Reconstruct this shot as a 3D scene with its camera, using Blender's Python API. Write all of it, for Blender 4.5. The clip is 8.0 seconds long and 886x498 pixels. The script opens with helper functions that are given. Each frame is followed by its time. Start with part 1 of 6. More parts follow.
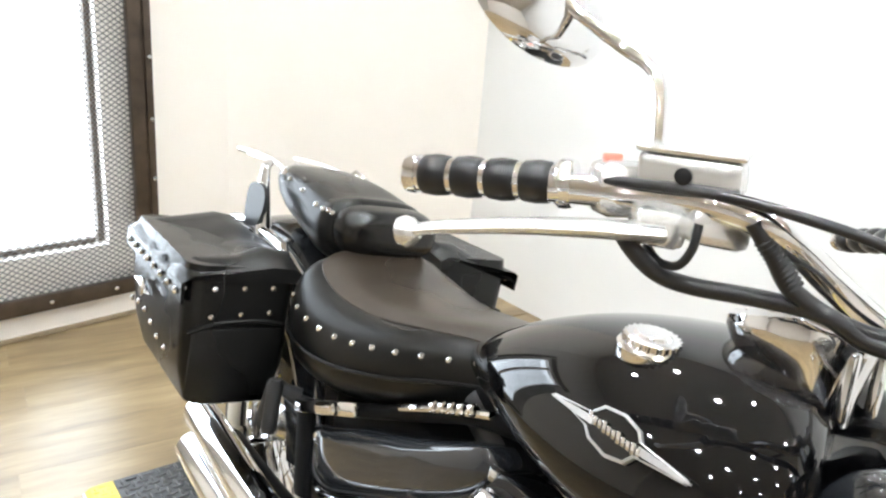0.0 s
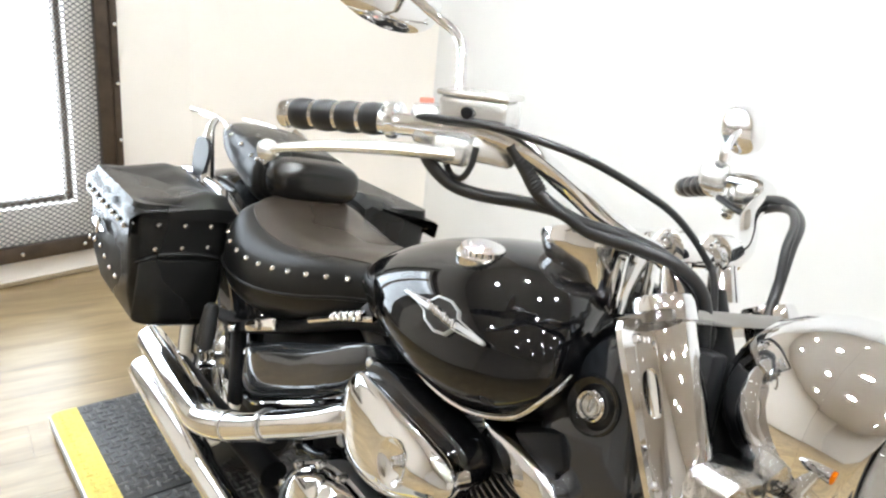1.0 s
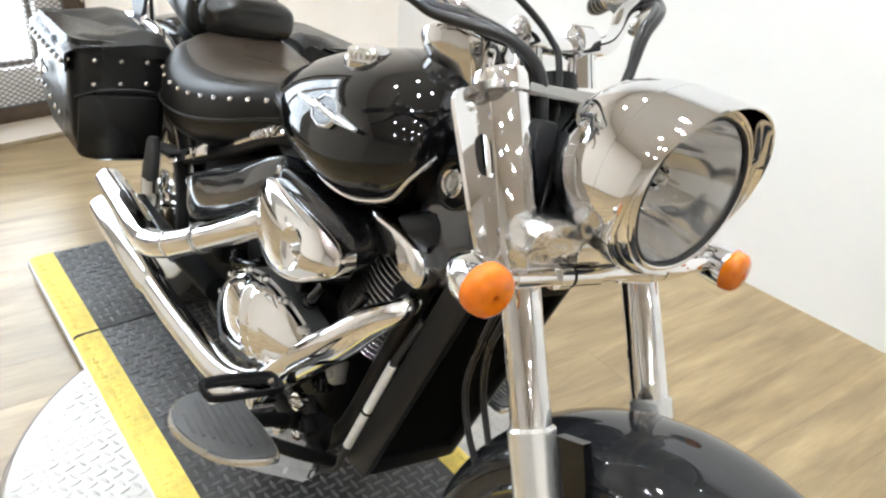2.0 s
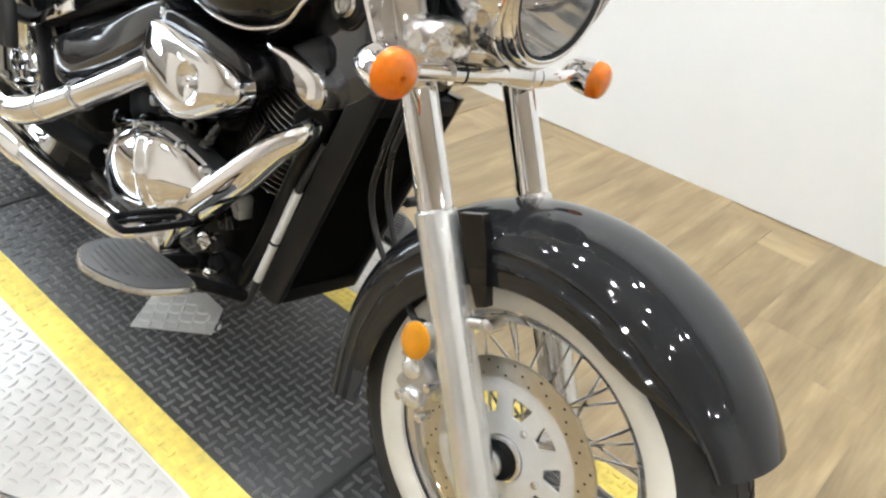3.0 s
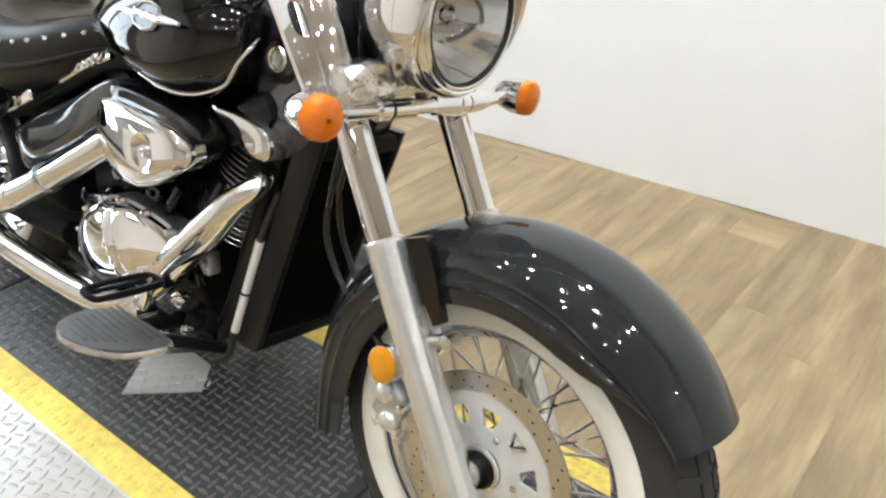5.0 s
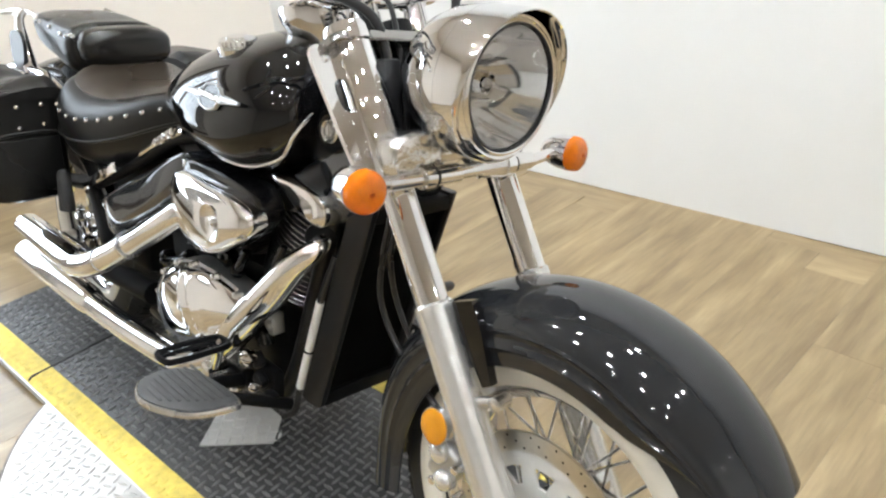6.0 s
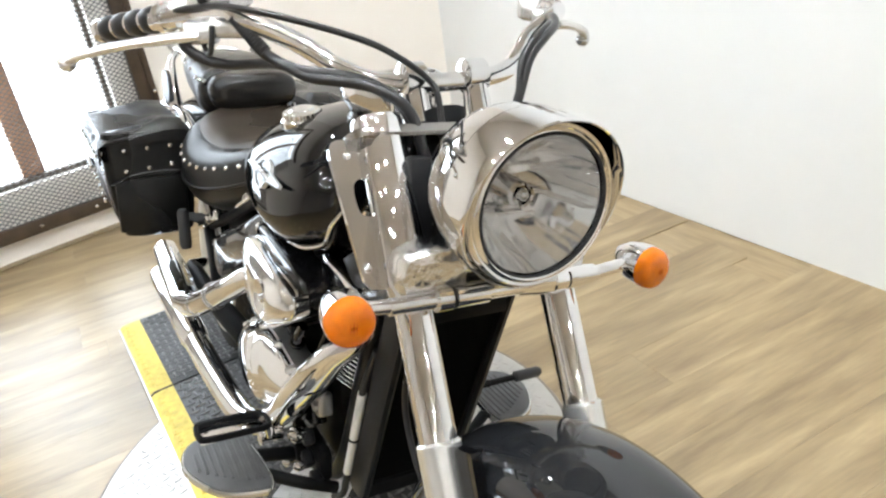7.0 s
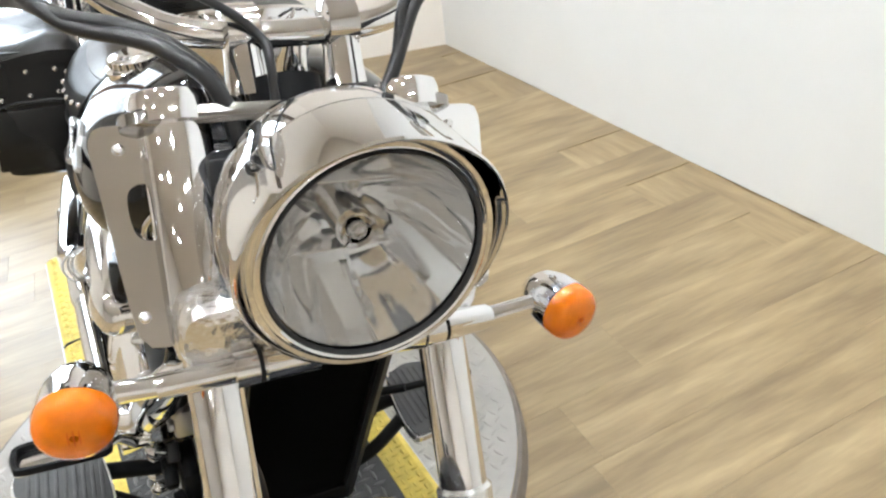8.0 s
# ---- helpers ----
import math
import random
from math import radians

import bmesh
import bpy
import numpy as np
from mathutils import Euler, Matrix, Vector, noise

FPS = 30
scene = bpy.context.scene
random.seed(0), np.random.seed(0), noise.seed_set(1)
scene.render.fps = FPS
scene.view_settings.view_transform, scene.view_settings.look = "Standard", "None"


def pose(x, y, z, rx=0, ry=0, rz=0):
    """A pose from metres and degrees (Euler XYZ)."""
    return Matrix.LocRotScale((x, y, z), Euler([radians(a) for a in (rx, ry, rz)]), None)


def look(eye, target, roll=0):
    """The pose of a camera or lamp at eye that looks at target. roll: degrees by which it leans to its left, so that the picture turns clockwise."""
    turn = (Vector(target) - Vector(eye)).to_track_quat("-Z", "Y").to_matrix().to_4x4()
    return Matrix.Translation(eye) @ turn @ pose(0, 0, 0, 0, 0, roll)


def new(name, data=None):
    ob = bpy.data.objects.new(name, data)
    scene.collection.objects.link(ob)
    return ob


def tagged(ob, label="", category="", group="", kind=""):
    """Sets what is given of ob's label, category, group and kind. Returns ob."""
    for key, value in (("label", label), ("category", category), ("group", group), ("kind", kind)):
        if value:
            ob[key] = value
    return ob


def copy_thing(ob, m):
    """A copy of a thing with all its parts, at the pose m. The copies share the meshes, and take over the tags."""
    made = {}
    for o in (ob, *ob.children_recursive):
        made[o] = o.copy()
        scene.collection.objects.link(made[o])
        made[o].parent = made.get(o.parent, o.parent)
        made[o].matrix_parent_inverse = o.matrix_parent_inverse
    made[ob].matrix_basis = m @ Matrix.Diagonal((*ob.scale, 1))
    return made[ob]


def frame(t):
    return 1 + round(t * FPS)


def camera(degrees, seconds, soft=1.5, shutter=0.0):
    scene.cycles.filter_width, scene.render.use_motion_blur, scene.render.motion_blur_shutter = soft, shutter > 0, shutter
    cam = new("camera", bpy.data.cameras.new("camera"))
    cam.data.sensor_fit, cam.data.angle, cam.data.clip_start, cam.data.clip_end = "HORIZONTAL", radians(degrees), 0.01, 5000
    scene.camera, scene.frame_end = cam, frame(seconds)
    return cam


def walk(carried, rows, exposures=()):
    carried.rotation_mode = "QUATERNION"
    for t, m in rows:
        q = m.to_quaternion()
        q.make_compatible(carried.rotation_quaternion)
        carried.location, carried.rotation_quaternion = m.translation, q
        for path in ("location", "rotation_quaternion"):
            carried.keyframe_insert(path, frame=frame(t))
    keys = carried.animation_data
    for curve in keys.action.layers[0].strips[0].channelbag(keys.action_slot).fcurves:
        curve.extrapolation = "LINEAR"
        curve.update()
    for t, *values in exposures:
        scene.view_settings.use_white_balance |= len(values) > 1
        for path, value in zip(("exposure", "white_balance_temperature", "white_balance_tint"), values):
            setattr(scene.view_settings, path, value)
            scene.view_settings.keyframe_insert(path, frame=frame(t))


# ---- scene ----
cam = camera(63.5, 8.0, soft=2.3)
PATH = [
    (0, (-0.3001, -0.6498, 1.2783), (-1.7917, 0.5372, 0.6732), 4.63),
    (0.5, (-0.1760, -0.6965, 1.2864), (-1.6355, 0.5267, 0.6749), 4.74),
    (1, (-0.0130, -0.6748, 1.2935), (-1.4555, 0.5427, 0.6324), 5.83),
    (1.5, (0.1756, -0.6080, 1.2599), (-1.2110, 0.5560, 0.4099), 6.89),
    (1.7, (0.1922, -0.5888, 1.2469), (-1.1925, 0.5335, 0.3397), 5.41),
    (2.8, (0.2897, -0.7371, 1.1599), (-0.7678, 0.5778, 0.0862), 6.46),
    (3, (0.3032, -0.7518, 1.1437), (-0.6812, 0.5750, 0.0166), 7.58),
    (3.5, (0.3395, -0.7759, 1.1059), (-0.5153, 0.5610, -0.1115), 7.99),
    (4, (0.3658, -0.7701, 1.0797), (-0.4298, 0.5622, -0.1821), 8.74),
    (4.5, (0.3785, -0.7561, 1.1185), (-0.4664, 0.6113, -0.0716), 3.86),
    (5, (0.3897, -0.7504, 1.1634), (-0.6283, 0.6160, 0.1163), -0.27),
    (5.2, (0.3930, -0.7501, 1.1919), (-0.6725, 0.6282, 0.2096), -0.71),
    (6.5, (0.4376, -0.6106, 1.2268), (-0.9273, 0.5196, 0.2995), -9.47),
    (7, (0.4369, -0.3997, 1.2658), (-1.1274, 0.4661, 0.3695), -8.36),
    (7.5, (0.3474, -0.2636, 1.2210), (-1.1892, 0.4823, 0.1806), -8.37),
    (8, (0.2536, -0.0694, 1.2271), (-1.2276, 0.6571, 0.0965), -7.56),
]
walk(cam, [(t, look(eye, target, roll)) for t, eye, target, roll in PATH], exposures=[(0.0, 0.32), (1.5, 0.26), (3.0, 0.20), (5.0, 0.14), (6.5, 0.12), (7.0, 0.20), (7.5, 0.21), (8.0, 0.16)])

# ---------------------------------------------------------------- light
world = bpy.data.worlds.new("world")
scene.world = world
world.use_nodes = True
wn = world.node_tree
sky = wn.nodes.new("ShaderNodeTexSky")
sky.sky_type = "NISHITA"
sky.sun_disc = False
sky.sun_elevation, sky.sun_rotation = radians(40), radians(120)
wn.links.new(sky.outputs[0], wn.nodes["Background"].inputs[0])
wn.nodes["Background"].inputs[1].default_value = 0.12


# ---------------------------------------------------------------- materials
def material(name, color, rough=0.5, metal=0.0, coat=0.0, noise_scale=30.0, vary=0.12, bump=0.0, bump_scale=200.0, rough_vary=0.1, stretch=(1, 1, 1), trans=0.0, emit=0.0, per_object=0.0, spec=0.5):
    """A principled surface with two scales of colour variation, uneven gloss and fine relief."""
    m = bpy.data.materials.new(name)
    m.use_nodes = True
    nt = m.node_tree
    b = nt.nodes["Principled BSDF"]
    co = nt.nodes.new("ShaderNodeTexCoord")
    mp = nt.nodes.new("ShaderNodeMapping")
    mp.inputs["Scale"].default_value = stretch
    nt.links.new(co.outputs["Object"], mp.inputs["Vector"])
    n1 = nt.nodes.new("ShaderNodeTexNoise")
    n1.inputs["Scale"].default_value = noise_scale
    n1.inputs["Detail"].default_value = 6
    n2 = nt.nodes.new("ShaderNodeTexNoise")
    n2.inputs["Scale"].default_value = noise_scale / 9
    n2.inputs["Detail"].default_value = 3
    for n in (n1, n2):
        nt.links.new(mp.outputs[0], n.inputs["Vector"])
    add = nt.nodes.new("ShaderNodeMath")
    add.operation = "ADD"
    nt.links.new(n1.outputs["Fac"], add.inputs[0])
    nt.links.new(n2.outputs["Fac"], add.inputs[1])
    src = add.outputs[0]
    if per_object:
        inf = nt.nodes.new("ShaderNodeObjectInfo")
        mul = nt.nodes.new("ShaderNodeMath")
        mul.operation = "MULTIPLY_ADD"
        nt.links.new(inf.outputs["Random"], mul.inputs[0])
        mul.inputs[1].default_value = per_object
        nt.links.new(src, mul.inputs[2])
        src = mul.outputs[0]
    ramp = nt.nodes.new("ShaderNodeMapRange")
    ramp.inputs["From Min"].default_value, ramp.inputs["From Max"].default_value = 0.6, 1.4
    ramp.inputs["To Min"].default_value, ramp.inputs["To Max"].default_value = 1 - vary, 1 + vary
    nt.links.new(src, ramp.inputs["Value"])
    mix = nt.nodes.new("ShaderNodeMix")
    mix.data_type, mix.blend_type = "RGBA", "MULTIPLY"
    mix.inputs["Factor"].default_value = 1
    mix.inputs["A"].default_value = (*color, 1)
    nt.links.new(ramp.outputs[0], mix.inputs["B"])
    nt.links.new(mix.outputs["Result"], b.inputs["Base Color"])
    rr = nt.nodes.new("ShaderNodeMapRange")
    rr.inputs["From Min"].default_value, rr.inputs["From Max"].default_value = 0.3, 0.7
    rr.inputs["To Min"].default_value, rr.inputs["To Max"].default_value = max(0.01, rough * (1 - rough_vary)), rough * (1 + rough_vary)
    nt.links.new(n2.outputs["Fac"], rr.inputs["Value"])
    nt.links.new(rr.outputs[0], b.inputs["Roughness"])
    b.inputs["Metallic"].default_value = metal
    b.inputs["Coat Weight"].default_value = coat
    b.inputs["Specular IOR Level"].default_value = spec
    b.inputs["Coat Roughness"].default_value = 0.03
    b.inputs["Transmission Weight"].default_value = trans
    if emit:
        b.inputs["Emission Color"].default_value = (*color, 1)
        b.inputs["Emission Strength"].default_value = emit
    if bump:
        n3 = nt.nodes.new("ShaderNodeTexNoise")
        n3.inputs["Scale"].default_value = bump_scale
        n3.inputs["Detail"].default_value = 4
        nt.links.new(mp.outputs[0], n3.inputs["Vector"])
        bp = nt.nodes.new("ShaderNodeBump")
        bp.inputs["Strength"].default_value = bump
        bp.inputs["Distance"].default_value = 0.002
        nt.links.new(n3.outputs["Fac"], bp.inputs["Height"])
        nt.links.new(bp.outputs[0], b.inputs["Normal"])
    return m


CHROME = material("chrome", (0.86, 0.86, 0.87), 0.05, 1.0, noise_scale=12, vary=0.04, rough_vary=0.5, bump=0.035, bump_scale=16)
PALE_ALLOY = material("pale_alloy", (0.66, 0.66, 0.65), 0.36, 0.35, noise_scale=60, vary=0.07, bump=0.05, bump_scale=300)
CHROME_SOFT = material("brushed_aluminium", (0.72, 0.72, 0.72), 0.26, 1.0, noise_scale=60, vary=0.08, bump=0.05, bump_scale=300)
CAST = material("cast_aluminium", (0.55, 0.55, 0.55), 0.4, 1.0, noise_scale=60, vary=0.1, bump=0.15, bump_scale=400)
STEEL = material("brake_disc_steel", (0.66, 0.64, 0.60), 0.30, 1.0, noise_scale=90, vary=0.1, bump=0.05, bump_scale=500)
PAINT = material("gloss_black_paint", (0.004, 0.004, 0.0045), 0.045, 0.0, noise_scale=8, vary=0.1, rough_vary=0.5)
PAINT_GREY = material("dark_grey_metallic_paint", (0.014, 0.0149, 0.0168), 0.05, 0.0, noise_scale=8, vary=0.1, spec=0.5)
PAINT_DARK = material("dark_gloss_side_paint", (0.020, 0.022, 0.026), 0.12, 0.0, coat=0.7, noise_scale=8, vary=0.1, rough_vary=0.4, spec=0.5)
BLACK = material("satin_black_paint", (0.006, 0.006, 0.0065), 0.45, 0.0, noise_scale=40, vary=0.25, bump=0.06, bump_scale=200, spec=0.1)
PLASTIC = material("black_plastic", (0.009, 0.009, 0.010), 0.36, 0.0, noise_scale=50, vary=0.2, bump=0.08, bump_scale=300, spec=0.3)
RUBBER = material("black_rubber", (0.02, 0.02, 0.021), 0.62, 0.0, noise_scale=60, vary=0.25, bump=0.15, bump_scale=300)
TYRE = material("tyre_rubber", (0.022, 0.022, 0.023), 0.7, 0.0, noise_scale=50, vary=0.3, bump=0.2, bump_scale=250)
WHITEWALL = material("whitewall_rubber", (0.72, 0.69, 0.62), 0.55, 0.0, noise_scale=25, vary=0.08, bump=0.05, bump_scale=200)
SILVER = material("satin_silver_alloy", (0.76, 0.76, 0.75), 0.24, 0.8, noise_scale=60, vary=0.06, bump=0.04, bump_scale=300)
LEATHER = material("black_leather", (0.005, 0.0049, 0.0047), 0.29, 0.0, noise_scale=30, vary=0.3, bump=0.14, bump_scale=380, rough_vary=0.3, spec=0.32)
LEATHER_GLOSS = material("shiny_black_leather", (0.006, 0.0055, 0.005), 0.2, 0.0, noise_scale=14, vary=0.3, bump=0.1, bump_scale=300, rough_vary=0.35)
GRIP = material("glossy_grip_rubber", (0.010, 0.010, 0.011), 0.3, 0.0, noise_scale=60, vary=0.25, bump=0.1, bump_scale=300)
CORE = material("flat_black_radiator_core", (0.004, 0.004, 0.004), 0.7, 0.0, noise_scale=60, vary=0.3, spec=0.05)
LEATHER_WARM = material("brownish_black_leather", (0.030, 0.022, 0.0155), 0.30, 0.0, noise_scale=14, vary=0.35, bump=0.15, bump_scale=300, rough_vary=0.35)
AMBER = material("amber_plastic", (1.0, 0.27, 0.004), 0.05, 0.0, coat=0.3, noise_scale=110, vary=0.2, trans=0.5, bump=0.15, bump_scale=110)
AMBER_LIGHT = material("yellow_amber_plastic", (1.0, 0.42, 0.02), 0.12, 0.0, coat=0.3, noise_scale=60, vary=0.15, trans=0.4, bump=0.3, bump_scale=180)
AMBER_DEEP = material("deep_amber_plastic", (0.42, 0.07, 0.002), 0.15, 0.0, coat=0.3, noise_scale=110, vary=0.2)
RED = material("red_plastic", (0.80, 0.22, 0.16), 0.35, 0.0, noise_scale=40, vary=0.1)
WHITE_TAPE = material("white_sleeve", (0.72, 0.72, 0.70), 0.5, 0.0, noise_scale=60, vary=0.1)
YELLOW = material("yellow_rubber_edge", (0.76, 0.60, 0.135), 0.6, 0.0, noise_scale=40, vary=0.32, bump=0.15, bump_scale=120)
MAT = material("dark_rubber_mat", (0.033, 0.033, 0.034), 0.46, 0.0, noise_scale=30, vary=0.35, bump=0.2, bump_scale=200)
MAT_WORN = material("worn_rubber_tread", (0.125, 0.125, 0.126), 0.45, 0.0, noise_scale=25, vary=0.5, bump=0.2, bump_scale=200)
PAD_RUBBER = material("grey_pad_rubber", (0.065, 0.066, 0.068), 0.55, 0.0, noise_scale=40, vary=0.3, bump=0.15, bump_scale=250)
TREAD = material("aluminium_tread_plate", (0.43, 0.415, 0.395), 0.36, 0.6, noise_scale=22, vary=0.1, bump=0.06, bump_scale=250)
SKIRT = material("worn_taupe_rubber", (0.20, 0.17, 0.145), 0.6, 0.0, noise_scale=25, vary=0.3, bump=0.1, bump_scale=150)
WALL = material("warm_white_wall_paint", (0.86, 0.82, 0.77), 0.6, 0.0, noise_scale=6, vary=0.02, bump=0.03, bump_scale=150)
WALL_WHITE = material("white_wall_paint", (0.79, 0.795, 0.79), 0.6, 0.0, noise_scale=6, vary=0.02, bump=0.03, bump_scale=150)
TRIM = material("white_trim_paint", (0.82, 0.79, 0.74), 0.4, 0.0, noise_scale=12, vary=0.03)
# tone of the added unseen wall, set by how chrome should mirror it
WALL_DIM = material("unseen_wall_taupe", (0.60, 0.565, 0.52), 0.6, 0.0, noise_scale=6, vary=0.03)
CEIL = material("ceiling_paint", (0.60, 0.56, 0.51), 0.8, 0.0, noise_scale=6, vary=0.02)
STEEL_FRAME = material("oiled_steel_frame", (0.075, 0.055, 0.04), 0.42, 0.5, noise_scale=14, vary=0.5, bump=0.1, bump_scale=90)
MESH_STEEL = material("expanded_steel_mesh", (0.16, 0.16, 0.16), 0.45, 0.6, noise_scale=30, vary=0.2)
OAK_TRIM = material("oak_trim", (0.30, 0.24, 0.16), 0.5, 0.0, noise_scale=30, vary=0.2, stretch=(1, 1, 0.1))
ORANGE_WOOD = material("reddish_wood", (0.42, 0.22, 0.12), 0.5, 0.0, noise_scale=30, vary=0.2, stretch=(1, 1, 0.1))


def glow(name, color, strength):
    m = bpy.data.materials.new(name)
    m.use_nodes = True
    nt = m.node_tree
    nt.nodes.remove(nt.nodes["Principled BSDF"])
    e = nt.nodes.new("ShaderNodeEmission")
    e.inputs[0].default_value, e.inputs[1].default_value = (*color, 1), strength
    nt.links.new(e.outputs[0], nt.nodes["Material Output"].inputs[0])
    return m


LAMP = glow("lamp_glow", (0.92, 0.97, 1.0), 1000.0)
DAYLIGHT = glow("daylight_outside", (0.80, 0.90, 1.0), 11.0)


def glass_material():
    m = bpy.data.materials.new("clear_glass")
    m.use_nodes = True
    b = m.node_tree.nodes["Principled BSDF"]
    b.inputs["Transmission Weight"].default_value = 1
    b.inputs["Roughness"].default_value = 0.02
    b.inputs["IOR"].default_value = 1.07
    return m


GLASS = glass_material()


def wood_floor():
    m = bpy.data.materials.new("oak_vinyl_floor")
    m.use_nodes = True
    nt = m.node_tree
    b = nt.nodes["Principled BSDF"]
    co = nt.nodes.new("ShaderNodeTexCoord")
    inf = nt.nodes.new("ShaderNodeObjectInfo")
    off = nt.nodes.new("ShaderNodeVectorMath")
    off.operation = "MULTIPLY_ADD"
    nt.links.new(inf.outputs["Random"], off.inputs[0])
    off.inputs[1].default_value = (37, 11, 5)
    nt.links.new(co.outputs["Object"], off.inputs[2])
    mp = nt.nodes.new("ShaderNodeMapping")
    mp.inputs["Scale"].default_value = (0.95, 5.4, 1.0)
    nt.links.new(off.outputs[0], mp.inputs["Vector"])
    g = nt.nodes.new("ShaderNodeTexNoise")
    g.inputs["Scale"].default_value, g.inputs["Detail"].default_value, g.inputs["Distortion"].default_value = 2.6, 8, 0.25
    nt.links.new(mp.outputs[0], g.inputs["Vector"])
    mp2 = nt.nodes.new("ShaderNodeMapping")
    mp2.inputs["Scale"].default_value = (2.5, 26.0, 1.0)
    nt.links.new(off.outputs[0], mp2.inputs["Vector"])
    g2 = nt.nodes.new("ShaderNodeTexNoise")
    g2.inputs["Scale"].default_value, g2.inputs["Detail"].default_value = 4.0, 6
    nt.links.new(mp2.outputs[0], g2.inputs["Vector"])
    ramp = nt.nodes.new("ShaderNodeValToRGB")
    cr = ramp.color_ramp
    cr.elements[0].position, cr.elements[0].color = 0.26, (0.178, 0.122, 0.060, 1)
    cr.elements[1].position, cr.elements[1].color = 0.72, (0.395, 0.295, 0.160, 1)
    mid = cr.elements.new(0.5)
    mid.color = (0.285, 0.205, 0.105, 1)
    nt.links.new(g.outputs["Fac"], ramp.inputs[0])
    mr = nt.nodes.new("ShaderNodeMapRange")
    mr.inputs["From Min"].default_value, mr.inputs["From Max"].default_value = 0.3, 0.7
    mr.inputs["To Min"].default_value, mr.inputs["To Max"].default_value = 0.88, 1.08
    nt.links.new(g2.outputs["Fac"], mr.inputs["Value"])
    mr2 = nt.nodes.new("ShaderNodeMapRange")
    mr2.inputs["To Min"].default_value, mr2.inputs["To Max"].default_value = 0.90, 1.08
    nt.links.new(inf.outputs["Random"], mr2.inputs["Value"])
    mu = nt.nodes.new("ShaderNodeMath")
    mu.operation = "MULTIPLY"
    nt.links.new(mr.outputs[0], mu.inputs[0])
    nt.links.new(mr2.outputs[0], mu.inputs[1])
    mix = nt.nodes.new("ShaderNodeMix")
    mix.data_type, mix.blend_type = "RGBA", "MULTIPLY"
    mix.inputs["Factor"].default_value = 1
    nt.links.new(ramp.outputs[0], mix.inputs["A"])
    nt.links.new(mu.outputs[0], mix.inputs["B"])
    nt.links.new(mix.outputs["Result"], b.inputs["Base Color"])
    b.inputs["Roughness"].default_value = 0.33
    b.inputs["Specular IOR Level"].default_value = 0.85
    bp = nt.nodes.new("ShaderNodeBump")
    bp.inputs["Strength"].default_value, bp.inputs["Distance"].default_value = 0.12, 0.001
    nt.links.new(g2.outputs["Fac"], bp.inputs["Height"])
    nt.links.new(bp.outputs[0], b.inputs["Normal"])
    return m


FLOOR = wood_floor()


# ---------------------------------------------------------------- mesh helpers
def V(*a):
    return Vector(a)


# the bodywork's drawing coordinates are taken into the bike's frame by one shear and scale; None: drawn true
BODY = Matrix(((1.0693, 0.0053, -0.1313, 0.0211), (0.0232, 1.1486, -0.0237, 0.0456), (0.0224, 0.0647, 1.1024, -0.0377), (0, 0, 0, 1)))
drawn = {"by": None}


def drawn_by(m):
    drawn["by"] = m


def placed(p):
    return drawn["by"] @ Vector(p) if drawn["by"] else Vector(p)


def resized(old, to, k):
    """Takes a shape drawn about one point to another, k times as large."""
    return Matrix.Translation(to) @ Matrix.Scale(k, 4) @ Matrix.Translation(-Vector(old))


def part(name, bm, mat, parent=None, label="", smooth=True):
    """Links a bmesh as one mesh object, under a thing or a part."""
    me = bpy.data.meshes.new(name)
    if drawn["by"]:
        bmesh.ops.transform(bm, matrix=drawn["by"], verts=bm.verts[:])
    bmesh.ops.recalc_face_normals(bm, faces=bm.faces[:])
    bm.to_mesh(me)
    bm.free()
    me.materials.append(mat)
    if smooth:
        me.shade_smooth()
        me.set_sharp_from_angle(angle=radians(38))
    ob = new(name, me)
    if parent:
        ob.parent = parent
    if label:
        ob["label"] = label
    return ob


def shared(name, mesh, parent, m):
    """Another object on the same mesh."""
    ob = new(name, mesh)
    ob.parent = parent
    ob.matrix_basis = m
    return ob


def thing(name, label, category, m=Matrix.Identity(4), group="", kind=""):
    ob = new(name)
    ob.empty_display_size = 0.05
    ob.matrix_basis = m
    return tagged(ob, label, category, group, kind)


def box(bm, c, s, bevel=0.0, m=None, seg=2):
    t = bmesh.ops.create_cube(bm, size=1.0)
    vs = t["verts"]
    bmesh.ops.scale(bm, vec=s, verts=vs)
    if bevel:
        es = list({e for v in vs for e in v.link_edges})
        r = bmesh.ops.bevel(bm, geom=es, offset=bevel, segments=seg, affect="EDGES", profile=0.5)
        vs = list({v for f in r["faces"] for v in f.verts} | {v for v in vs if v.is_valid})
    mm = Matrix.Translation(c) @ (m or Matrix.Identity(4))
    bmesh.ops.transform(bm, matrix=mm, verts=vs)


def skin(bm, rings, closed=True, cap=True, loop=False):
    """Joins rings of points into a tube-like skin."""
    vr = [[bm.verts.new(p) for p in r] for r in rings]
    n = len(vr[0])
    pairs = list(zip(vr, vr[1:])) + ([(vr[-1], vr[0])] if loop else [])
    for a, b in pairs:
        for i in range(n if closed else n - 1):
            j = (i + 1) % n
            bm.faces.new((a[i], a[j], b[j], b[i]))
    if cap and closed and not loop:
        bm.faces.new(vr[0][::-1])
        bm.faces.new(vr[-1])
    return vr


